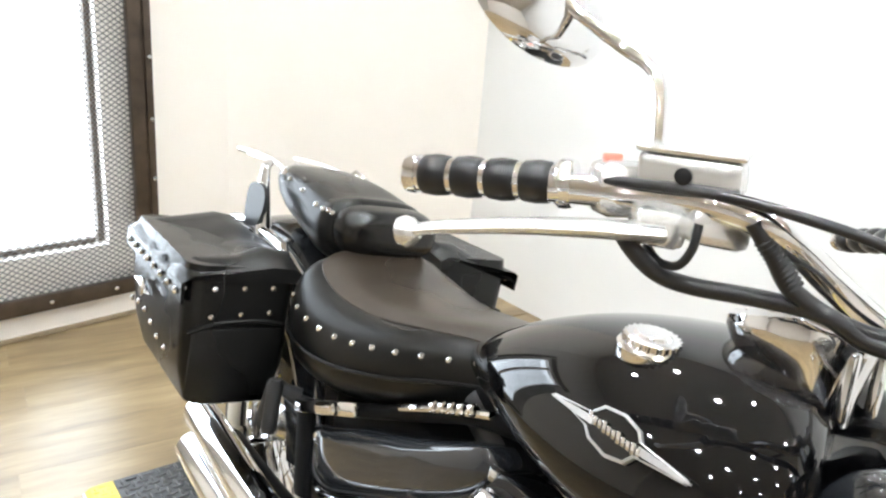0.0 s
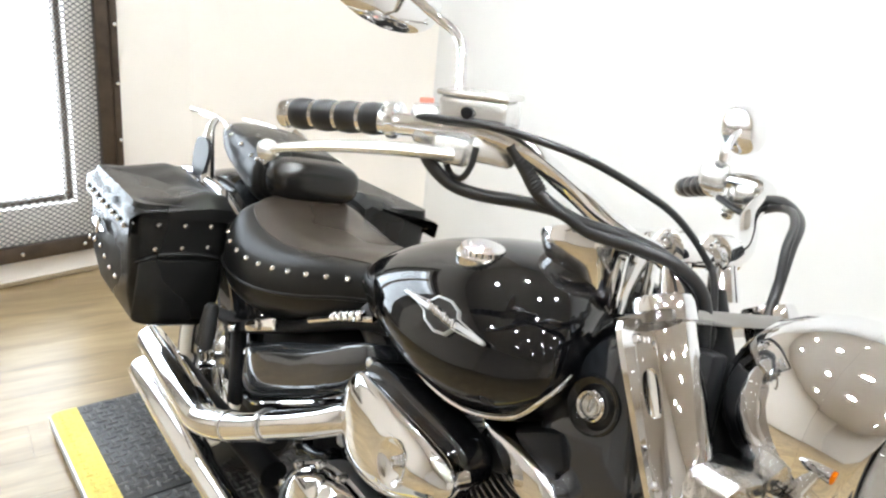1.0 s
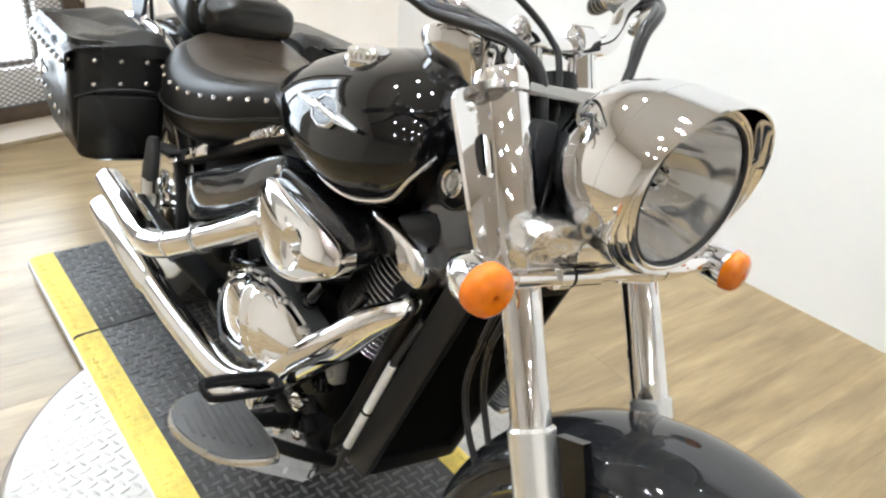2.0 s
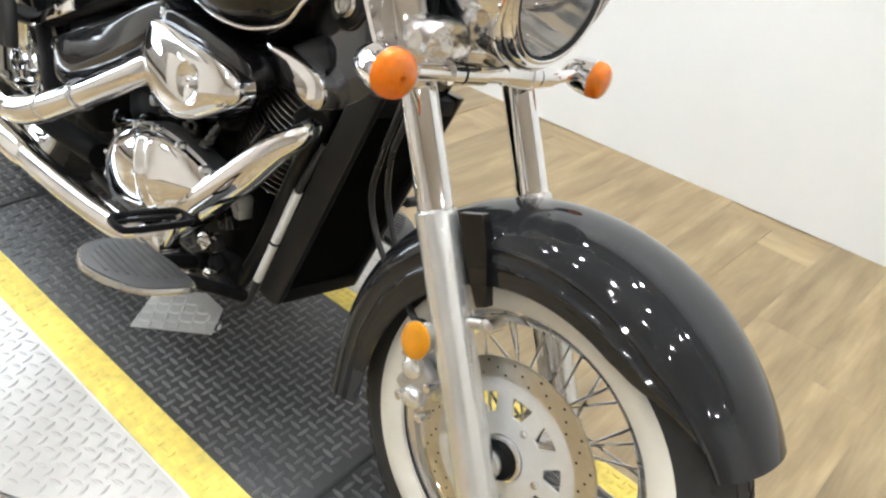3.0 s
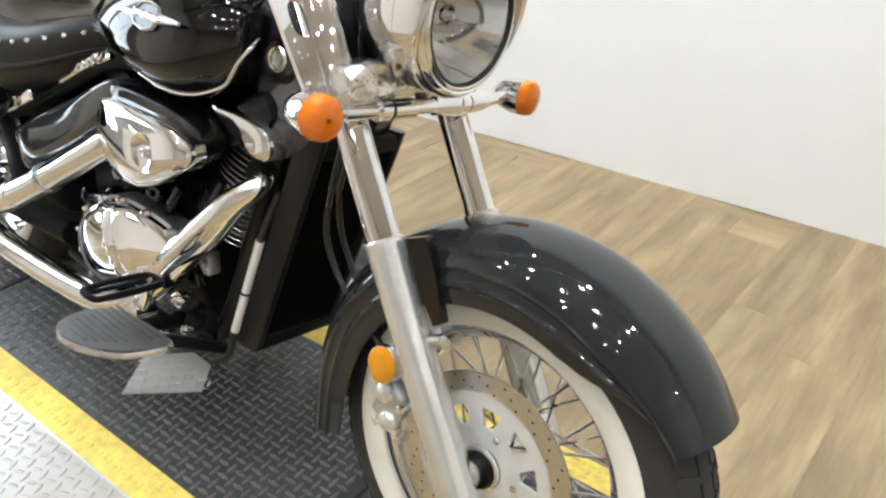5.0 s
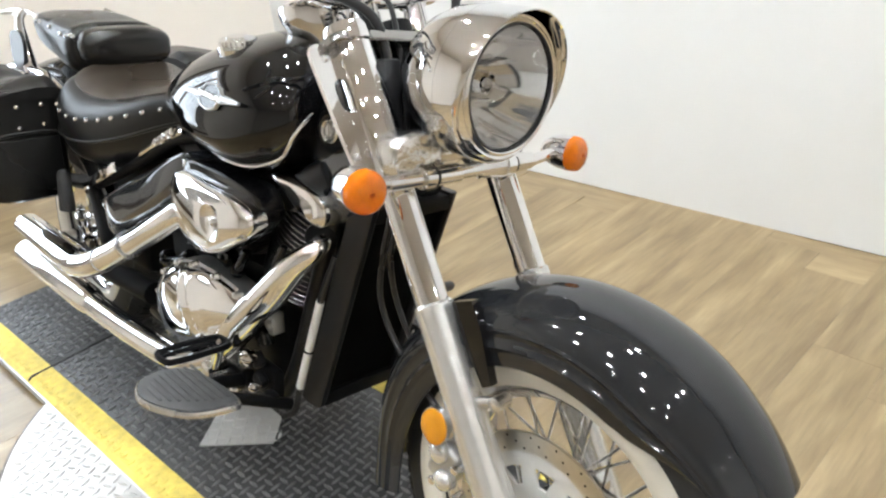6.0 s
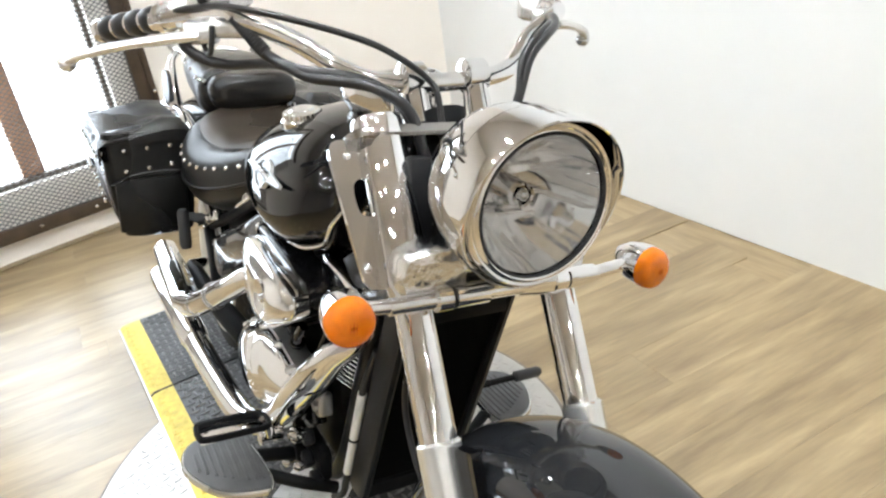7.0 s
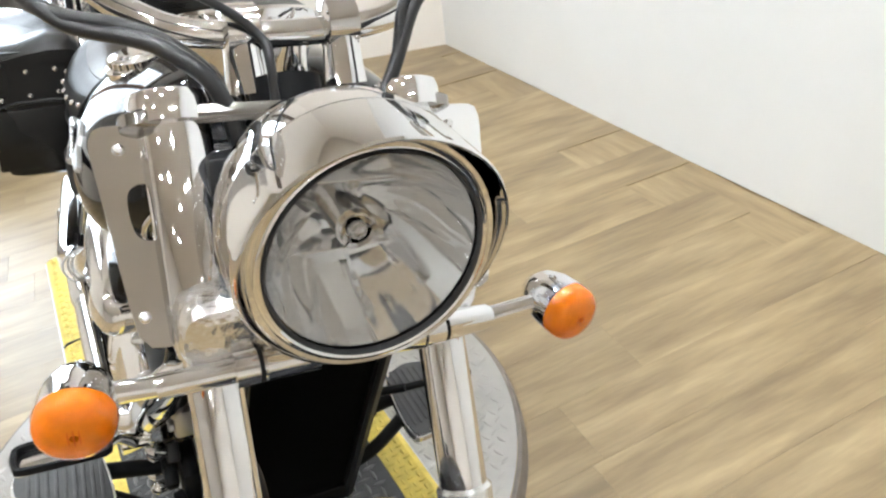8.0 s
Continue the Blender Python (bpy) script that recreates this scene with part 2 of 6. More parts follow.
def curve_points(pts, steps=8):
    """Smooth points through the given ones."""
    p = [Vector(q) for q in pts]
    p = [2 * p[0] - p[1]] + p + [2 * p[-1] - p[-2]]
    out = []
    for i in range(1, len(p) - 2):
        for k in range(steps):
            t = k / steps
            a, b, c, d = p[i - 1], p[i], p[i + 1], p[i + 2]
            out.append(0.5 * ((2 * b) + (c - a) * t + (2 * a - 5 * b + 4 * c - d) * t * t + (3 * b - a - 3 * c + d) * t ** 3))
    out.append(p[-2])
    return out


def tube(bm, pts, r, seg=12, steps=8, flat=(1.0, 1.0), smooth=True, cap=True):
    """A round bar swept along points; r is one radius or one per given point."""
    P = curve_points(pts, steps) if smooth and len(pts) > 2 else [Vector(q) for q in pts]
    n = len(P)
    rs = [r] * n if not isinstance(r, (list, tuple)) else [float(np.interp(i / (n - 1) * (len(r) - 1), range(len(r)), r)) for i in range(n)]
    rings, up = [], None
    for i, q in enumerate(P):
        d = (P[min(i + 1, n - 1)] - P[max(i - 1, 0)]).normalized()
        if up is None:
            up = Vector((0, 0, 1)) if abs(d.z) < 0.9 else Vector((0, 1, 0))
        side = d.cross(up).normalized()
        up = side.cross(d).normalized()
        rings.append([q + rs[i] * (math.cos(a) * side * flat[0] + math.sin(a) * up * flat[1]) for a in np.linspace(0, 2 * math.pi, seg, endpoint=False)])
    skin(bm, rings, cap=cap)


def basis(axis):
    d = Vector(axis).normalized()
    u = d.cross(Vector((0, 0, 1)) if abs(d.z) < 0.9 else Vector((1, 0, 0))).normalized()
    return d, u, d.cross(u).normalized()


def lathe(bm, c, axis, profile, seg=32, cap=True, sx=1.0, sy=1.0):
    """Turns a profile of (along, radius) about an axis through c."""
    d, u, w = basis(axis)
    c = Vector(c)
    rings = [[c + d * a + r * (math.cos(t) * u * sx + math.sin(t) * w * sy) for t in np.linspace(0, 2 * math.pi, seg, endpoint=False)] for a, r in profile]
    skin(bm, rings, cap=cap)


def ring(bm, c, axis, profile, seg=48):
    """Turns a closed profile of (along, radius) about an axis: a hoop."""
    d, u, w = basis(axis)
    c = Vector(c)
    rings = []
    for t in np.linspace(0, 2 * math.pi, seg, endpoint=False):
        e = math.cos(t) * u + math.sin(t) * w
        rings.append([c + d * a + r * e for a, r in profile])
    skin(bm, rings, loop=True)


def plate(bm, outline, y0, y1, m=None, dome=0.0, inset=0.0):
    """A plate between two depths, its outline given as (x, z); dome and inset round its outer side."""
    pts = [Vector((x, 0, z)) for x, z in outline]
    c = sum(pts, Vector()) / len(pts)
    layers = [(y0, 1.0)]
    if inset:
        for i in range(7):
            a = i / 6 * math.pi / 2
            layers.append((y1 + dome * math.sin(a), 1 - inset * (1 - math.cos(a))))
    else:
        layers.append((y1, 1.0))
    rings = [[(m or Matrix.Identity(4)) @ (c + (p - c) * s + Vector((0, y, 0))) for p in pts] for y, s in layers]
    skin(bm, rings)


def smooth_outline(pts, steps=6):
    p = [Vector((x, 0, z)) for x, z in pts]
    n = len(p)
    out = []
    for i in range(n):
        a, b, c, d = p[i - 1], p[i], p[(i + 1) % n], p[(i + 2) % n]
        for k in range(steps):
            t = k / steps
            q = 0.5 * ((2 * b) + (c - a) * t + (2 * a - 5 * b + 4 * c - d) * t * t + (3 * b - a - 3 * c + d) * t ** 3)
            out.append((q.x, q.z))
    return out


def B():
    return bmesh.new()


# ---------------------------------------------------------------- room
FLOOR_Z = -0.066
# back wall runs beside the bike, window wall behind its tail
CORNER = Vector((-3.691, 1.554, 0))
WIN_DIR = Vector((0.183, -1, 0)).normalized()
ROOM_H = 3.2


def wall_slab(name, a, b, z0, z1, thick, mat, inner):
    """A wall between two plan points; inner points into the room."""
    bm = B()
    d = (b - a)
    n = inner.normalized()
    m = Matrix.Translation((a + b) / 2 + Vector((0, 0, (z0 + z1) / 2)) - n * thick / 2) @ Matrix.Rotation(math.atan2(d.y, d.x), 4, "Z")
    box(bm, (0, 0, 0), (d.length, thick, z1 - z0))
    bmesh.ops.transform(bm, matrix=m, verts=bm.verts[:])
    return part(name, bm, mat, smooth=False)


BACK_CORNER = Vector((-3.12, 1.766, 0))
back_end = BACK_CORNER + Vector((1, -0.0135, 0)).normalized() * 8.2
tagged(wall_slab("wall_back", BACK_CORNER + Vector((-0.15, 0.002, 0)), back_end, FLOOR_Z, ROOM_H, 0.15, WALL_WHITE, Vector((-0.0135, -1, 0))), "smooth white painted showroom wall beside the motorcycle", "wall", kind="structure")

# window wall: piers and bands round one wide opening
WN = Vector((1, 0.183, 0)).normalized()
W_OPEN0, W_OPEN1 = 1.55, 2.62
W_SILL, W_HEAD = 0.275, 2.25


def win_at(s):
    return CORNER + WIN_DIR * s


for nm, s0, s1, z0, z1 in (("wall_window_pier", 0.98, W_OPEN0, FLOOR_Z, ROOM_H), ("wall_window_far_pier", W_OPEN1, 7.5, FLOOR_Z, ROOM_H), ("wall_window_sill_band", W_OPEN0, W_OPEN1, FLOOR_Z, W_SILL), ("wall_window_head_band", W_OPEN0, W_OPEN1, W_HEAD, ROOM_H)):
    tagged(wall_slab(nm, win_at(s0), win_at(s1), z0, z1, 0.15, WALL, WN), "warm white painted wall around the mesh screen", "wall", kind="structure")
tagged(wall_slab("wall_corner", win_at(0.98) + Vector((-0.016, -0.047, 0)), BACK_CORNER, FLOOR_Z, ROOM_H, 0.15, WALL, Vector((0.948, -0.318, 0))), "warm white painted wall turning into the corner", "wall", kind="structure")
# walls behind the camera close the room
far_a = win_at(7.5)
far_b = back_end + Vector((-0.062, -1, 0)) * 7.4
tagged(wall_slab("wall_front", back_end, far_b, FLOOR_Z, ROOM_H, 0.15, WALL, Vector((-1, 0.06, 0))), "plain warm white wall", "wall", kind="structure")

bm = B()
box(bm, (0.5, -2.0, ROOM_H + 0.05), (13, 11, 0.1))
tagged(part("ceiling", bm, CEIL, smooth=False), "plain beige ceiling out of view", "ceiling", kind="structure")
# side wall behind the camera: unseen, its taupe chosen to darken the chrome's reflections
SW_Y = -5.3
tagged(wall_slab("wall_side", Vector((-5.2, SW_Y, 0)), Vector((6.0, SW_Y, 0)), FLOOR_Z, ROOM_H, 0.15, WALL_DIM, Vector((0, 1, 0))), "unseen wall, toned taupe for the chrome to reflect", "wall", kind="structure")

# floor: long oak planks, the near ones each their own
bm = B()
box(bm, (0.5, -2.0, FLOOR_Z - 0.054), (13, 11, 0.1))
floor = tagged(part("floor", bm, FLOOR, smooth=False), "light oak wood-look plank floor, satin finish", "floor", kind="structure")
PLANK_DIR = Matrix.Rotation(radians(86), 4, "Z")


def plank_mesh(length, width):
    bm = B()
    box(bm, (0, 0, -0.002), (length - 0.0004, width - 0.0004, 0.004), 0.0003, seg=1)
    me = bpy.data.meshes.new("plank")
    bm.to_mesh(me)
    bm.free()
    me.materials.append(FLOOR)
    return me


# mesh screen in the window wall: steel angle frame, wire mesh, inner wooden bars, daylight behind
screen_m = Matrix.Translation(win_at(1.355) + WN * 0.03) @ Matrix.Rotation(math.atan2(WIN_DIR.y, WIN_DIR.x), 4, "Z")
screen = thing("mesh_screen", "dark oiled steel frame with expanded wire mesh, bolted over the window", "screen", screen_m)
SL, SZ0, SZ1 = W_OPEN1 - 1.355 + 0.25, 0.056, W_HEAD + 0.15
bm = B()
box(bm, (0.045, 0, (SZ0 + SZ1) / 2), (0.090, 0.035, SZ1 - SZ0), 0.004)
part("post", bm, STEEL_FRAME, screen)
bm = B()
box(bm, (0.016, 0.022, (SZ0 + SZ1) / 2), (0.030, 0.012, SZ1 - SZ0), 0.003)
part("edge_strip", bm, STEEL_FRAME, screen)
bm = B()
box(bm, (SL / 2 + 0.045, 0.001, SZ0 + 0.033), (SL - 0.090, 0.035, 0.066), 0.004)
part("bottom_rail", bm, STEEL_FRAME, screen)
bm = B()
box(bm, (SL / 2 + 0.06, 0.001, SZ1 - 0.05), (SL - 0.12, 0.035, 0.1), 0.004)
part("top_rail", bm, STEEL_FRAME, screen)
# bolts
bolt = None
for k in range(4):
    for q in ((0.016, 0.30 + 0.25 * k), (0.20 + 0.26 * k, SZ0 + 0.035)):
        if bolt is None:
            bm = B()
            lathe(bm, (0, 0, 0), (0, 1, 0), [(-0.008, 0.008), (0.0, 0.011), (0.006, 0.009), (0.008, 0.004)], 10)
            ob = part("bolt", bm, CHROME_SOFT, screen, "bright bolt head")
            bolt = ob.data
            ob.matrix_basis = Matrix.Translation((q[0], 0.03 if q[0] < 0.03 else 0.02, q[1]))
        else:
            shared("bolt", bolt, screen, Matrix.Translation((q[0], 0.03 if q[0] < 0.03 else 0.02, q[1])))
# wire mesh: flattened hexagon-like diamonds as thin strands
pitch_x, pitch_z, r = 0.032, 0.022, 0.0021
nx, nz = 46, int((2.1 - SZ0 - 0.1) / pitch_z)
verts, faces = [], []
for i in range(nx):
    for k in range(nz):
        x0 = 0.086 + i * pitch_x
        z0 = SZ0 + 0.065 + k * pitch_z
        zm = z0 + pitch_z / 2
        for a, b in (((x0, z0), (x0 + pitch_x / 2, zm)), ((x0 + pitch_x / 2, zm), (x0 + pitch_x, z0)), ((x0, z0 + pitch_z), (x0 + pitch_x / 2, zm)), ((x0 + pitch_x / 2, zm), (x0 + pitch_x, z0 + pitch_z))):
            A, C = Vector((a[0], 0, a[1])), Vector((b[0], 0, b[1]))
            d = (C - A).normalized()
            u = d.cross(Vector((0, 1, 0))) * r
            w = Vector((0, r, 0))
            n0 = len(verts)
            verts += [A + u, A + w, A - u, A - w, C + u, C + w, C - u, C - w]
            faces += [(n0 + p, n0 + (p + 1) % 4, n0 + 4 + (p + 1) % 4, n0 + 4 + p) for p in range(4)]
me = bpy.data.meshes.new("wire_mesh")
me.from_pydata(verts, [], faces)
me.materials.append(MESH_STEEL)
wm = new("wire_mesh", me)
wm.parent = screen
tagged(wm, "grey expanded wire mesh", kind="stuff")
# timber and sill bars behind the mesh
win2 = thing("window_2", "large bright window behind the mesh with slim bars", "window", screen_m, kind="structure")
GX0, GX1, GZ0, GZ1 = W_OPEN0 - 1.355, W_OPEN1 - 1.355, W_SILL, W_HEAD
for nm, c, z in (("mullion", ((0.585 + 0.695) / 2, -0.13, (GZ0 + GZ1) / 2), (0.10, 0.05, GZ1 - GZ0)), ("window_jamb", (GX0 + 0.012, -0.10, (GZ0 + GZ1) / 2), (0.022, 0.05, GZ1 - GZ0 - 0.004)), ("window_sill", ((GX0 + GX1) / 2 + 0.012, -0.10, GZ0 + 0.012), (GX1 - GX0 - 0.05, 0.05, 0.022))):
    bm = B()
    box(bm, c, z, 0.003)
    part(nm, bm, ORANGE_WOOD if nm == "mullion" else STEEL_FRAME, win2)
bm = B()
mm = Matrix.Translation(win_at(2.5) - WN * 0.7 + Vector((0, 0, 1.4))) @ Matrix.Rotation(math.atan2(WIN_DIR.y, WIN_DIR.x), 4, "Z")
box(bm, (0, 0, 0), (4.2, 0.02, 3.6))
bmesh.ops.transform(bm, matrix=mm, verts=bm.verts[:])
tagged(part("backdrop_window", bm, DAYLIGHT, smooth=False), "overexposed white daylight outside the mesh window", "daylight", kind="structure")

# baseboard along both walls
bm = B()
a, b = win_at(0.0) + WN * 0.006, win_at(6.0) + WN * 0.006
d = b - a
box(bm, (0, 0, 0), (d.length, 0.012, 0.02), 0.003)
bmesh.ops.transform(bm, matrix=Matrix.Translation((a + b) / 2 + Vector((0, 0, FLOOR_Z + 0.012))) @ Matrix.Rotation(math.atan2(d.y, d.x), 4, "Z"), verts=bm.verts[:])
tagged(part("baseboard", bm, OAK_TRIM), "slim oak floor trim under the window wall", "baseboard", kind="structure")

# ceiling spotlights
LX = [(-2.2, 0.9), (-1.0, 1.0), (0.3, 0.95), (1.6, 0.9), (-1.6, -0.9), (-0.9, -0.4), (-0.2, -0.7), (0.6, -0.3), (-1.2, -1.7), (-0.4, -1.9), (0.5, -1.6), (1.4, -1.0), (-2.2, -2.2), (1.5, -2.4), (0.2, 0.5), (-1.4, 0.4), (1.5, 0.3), (-2.6, 0.2), (-0.6, -3.0), (0.8, -3.2), (4.2, 0.3), (4.3, -1.6), (4.2, -3.2)]
lamp0 = None
for x, y in LX:
    if lamp0 is None:
        lamp0 = thing("ceiling_spotlight", "small round recessed ceiling spotlight, lit warm white", "ceiling light", Matrix.Translation((x, y, ROOM_H)), group="ceiling spotlights")
        bm = B()
        ring(bm, (0, 0, -0.004), (0, 0, 1), [(0, 0.0365), (-0.012, 0.0365), (-0.012, 0.052), (0, 0.055)], 32)
        part("trim_ring", bm, TRIM, lamp0)
        bm = B()
        lathe(bm, (0, 0, -0.006), (0, 0, 1), [(-0.004, 0.0355), (0.0, 0.0355)], 24)
        part("lamp_disc", bm, LAMP, lamp0)
    else:
        copy_thing(lamp0, Matrix.Translation((x, y, ROOM_H)))

# ---------------------------------------------------------------- turntable, platform and mats
TT = Vector((-0.982, -0.02, 0))
turntable = thing("turntable", "round aluminium tread-plate display turntable on the floor", "turntable", Matrix.Translation((TT.x, TT.y, 0)))
bm = B()
lathe(bm, (0, 0, 0), (0, 0, 1), [(FLOOR_Z + 0.001, 0.60), (-0.022, 0.61), (-0.018, 0.612), (-0.0165, 0.608)], 96)
part("disc", bm, TREAD, turntable)
bm = B()
ring(bm, (0, 0, 0), (0, 0, 1), [(FLOOR_Z + 0.001, 0.613), (FLOOR_Z + 0.001, 0.634), (-0.034, 0.629), (-0.0225, 0.622), (-0.0225, 0.613)], 96)
part("skirt", bm, SKIRT, turntable, "worn taupe rubber skirt")
PX0, PX1, PY0, PY1 = -2.150, 0.125, -0.357, 0.287
platform = thing("display_platform", "flat aluminium tread-plate platform under the rubber mats", "platform")
bm = B()
box(bm, ((PX0 + PX1) / 2, (PY0 + PY1) / 2, -0.031), (PX1 - PX0, PY1 - PY0, 0.03), 0.002)
part("deck", bm, CAST, platform)
bm = B()
box(bm, ((PX0 + PX1) / 2, (PY0 + PY1) / 2, -0.053), (PX1 - PX0 - 0.3, PY1 - PY0 - 0.2, 0.0135), 0.002)
part("under_frame", bm, BLACK, platform)


def lozenges(name, parent, mat, x0, x1, y0, y1, z, pitch, inside, length, width, height, turn=0.0):
    """Raised tread bars in alternate directions over a rectangle."""
    verts, faces = [], []
    nx, ny = int((x1 - x0) / pitch), int((y1 - y0) / pitch)
    for i in range(nx):
        for k in range(ny):
            cx, cy = x0 + (i + 0.5) * pitch, y0 + (k + 0.5) * pitch
            if not inside(cx, cy):
                continue
            a = (math.pi / 2 if (i + k) % 2 else 0.0) + turn
            ux, uy = math.cos(a), math.sin(a)
            n0 = len(verts)
            for s, w, h in ((1.0, 1.0, 0.0), (0.7, 0.45, height)):
                for p, q in ((-s, 0), (-s * 0.4, -w), (s * 0.4, -w), (s, 0), (s * 0.4, w), (-s * 0.4, w)):
                    lx, ly = p * length / 2, q * width / 2
                    verts.append((cx + lx * ux - ly * uy, cy + lx * uy + ly * ux, z + h))
            faces += [(n0 + p, n0 + (p + 1) % 6, n0 + 6 + (p + 1) % 6, n0 + 6 + p) for p in range(6)]
            faces.append(tuple(n0 + 6 + p for p in range(6)))
    me = bpy.data.meshes.new(name)
    me.from_pydata(verts, [], faces)
    me.materials.append(mat)
    ob = new(name, me)
    ob.parent = parent
    tagged(ob, kind="stuff")
    return ob


lozenges("tread_relief", turntable, TREAD, -0.6, 0.6, -0.6, 0.6, -0.0166, 0.026, lambda x, y: math.hypot(x, y) < 0.59 and (y + TT.y < PY0 - 0.01 or y + TT.y > PY1 + 0.01), 0.030, 0.009, 0.0016, radians(20))

MAT_Y0, MAT_Y1, EDGE = -0.352, 0.282, 0.072
for x0, x1 in ((-2.145, -1.6325), (-1.6255, -0.3245), (-0.3165, 0.12)):
    mt = thing("rubber_mat", "dark grey rubber tread mat with yellow safety edges", "floor mat", group="mats on the platform")
    bm = B()
    box(bm, ((x0 + x1) / 2, (MAT_Y0 + MAT_Y1) / 2, -0.0085), (x1 - x0, MAT_Y1 - MAT_Y0 - 2 * EDGE, 0.0145), 0.002)
    part("mat_body", bm, MAT, mt)
    for yy, sgn in ((MAT_Y0, 1), (MAT_Y1, -1)):
        bm = B()
        prof = [(0, -0.0155), (0, -0.012), (0.012, -0.004), (EDGE * 0.5, -0.0012), (EDGE - 0.0005, -0.001), (EDGE - 0.0005, -0.0155)]
        rings = [[(x, yy + sgn * a, z) for a, z in prof] for x in (x0, x1)]
        skin(bm, rings)
        ye = part("yellow_edge", bm, YELLOW, mt, "yellow safety edge", smooth=False)
        lozenges("edge_tread", ye, YELLOW, x0 + 0.006, x1 - 0.006, min(yy + sgn * 0.014, yy + sgn * (EDGE - 0.004)), max(yy + sgn * 0.014, yy + sgn * (EDGE - 0.004)), -0.0022, 0.018, lambda x, y: True, 0.020, 0.006, 0.0026)
    lozenges("mat_tread", mt, MAT_WORN, x0 + 0.006, x1 - 0.006, MAT_Y0 + EDGE + 0.006, MAT_Y1 - EDGE - 0.006, -0.0013, 0.0245, lambda x, y: True, 0.034, 0.009, 0.0036)

for x in (-1.629, -0.3205):
    joint = thing("joint_strip", "black rubber strip in the joint between two mats", "strip", group="mat joint strips")
    bm = B()
    tube(bm, [(x, MAT_Y0 + 0.004, -0.0105), (x, MAT_Y0 + 0.014, -0.003), (x, -0.15, -0.0015), (x, 0.1, -0.0015), (x, MAT_Y1 - 0.014, -0.003), (x, MAT_Y1 - 0.004, -0.0105)], 0.0046, 8, smooth=False)
    part("strip", bm, RUBBER, joint)
# bent tread-plate piece on the mat under the engine
tp = thing("tread_plate_bracket", "small bent aluminium tread-plate bracket lying on the mat", "bracket")
bm = B()
q = [(-0.958, -0.198), (-0.815, -0.082), (-0.872, -0.012), (-0.945, -0.006), (-1.035, -0.085)]
rings = [[(x, y, z) for x, y in q] for z in (0.0015, 0.006)]
skin(bm, rings)
part("plate", bm, PALE_ALLOY, tp, smooth=False)
lozenges("tread_relief", tp, PALE_ALLOY, -1.03, -0.80, -0.20, -0.03, 0.006, 0.022, lambda x, y: (y > -0.19 + (x + 0.955) * 0.82 and x > -1.03 + abs(y + 0.09) * 0.7 and y < -0.04), 0.026, 0.008, 0.003, radians(40))

# ---------------------------------------------------------------- motorcycle
# built upright: x ahead from the front axle, y to its left, z up; then leaned onto its stand
BIKE = Matrix.Translation((-0.0081, -0.1283, 0)) @ Matrix.Rotation(radians(-3.79), 4, "Z") @ Matrix.Rotation(radians(-12.77), 4, "X")
bike = thing("motorcycle", "gloss black cruiser motorcycle with chrome trim leaning on its stand", "motorcycle", BIKE)
AX, AZ = 0.0, 0.321
RAKE_A, RAKE_K = 0.004, 0.605
FY = 0.117


def fork_x(z):
    return RAKE_A - RAKE_K * (z - 0.285)


FORK_UP = Vector((-RAKE_K, 0, 1)).normalized()
FORK_FWD = Vector((1, 0, RAKE_K)).normalized()


def fork_pt(z, y=0.0, fwd=0.0):
    return Vector((fork_x(z), y, z)) + FORK_FWD * fwd


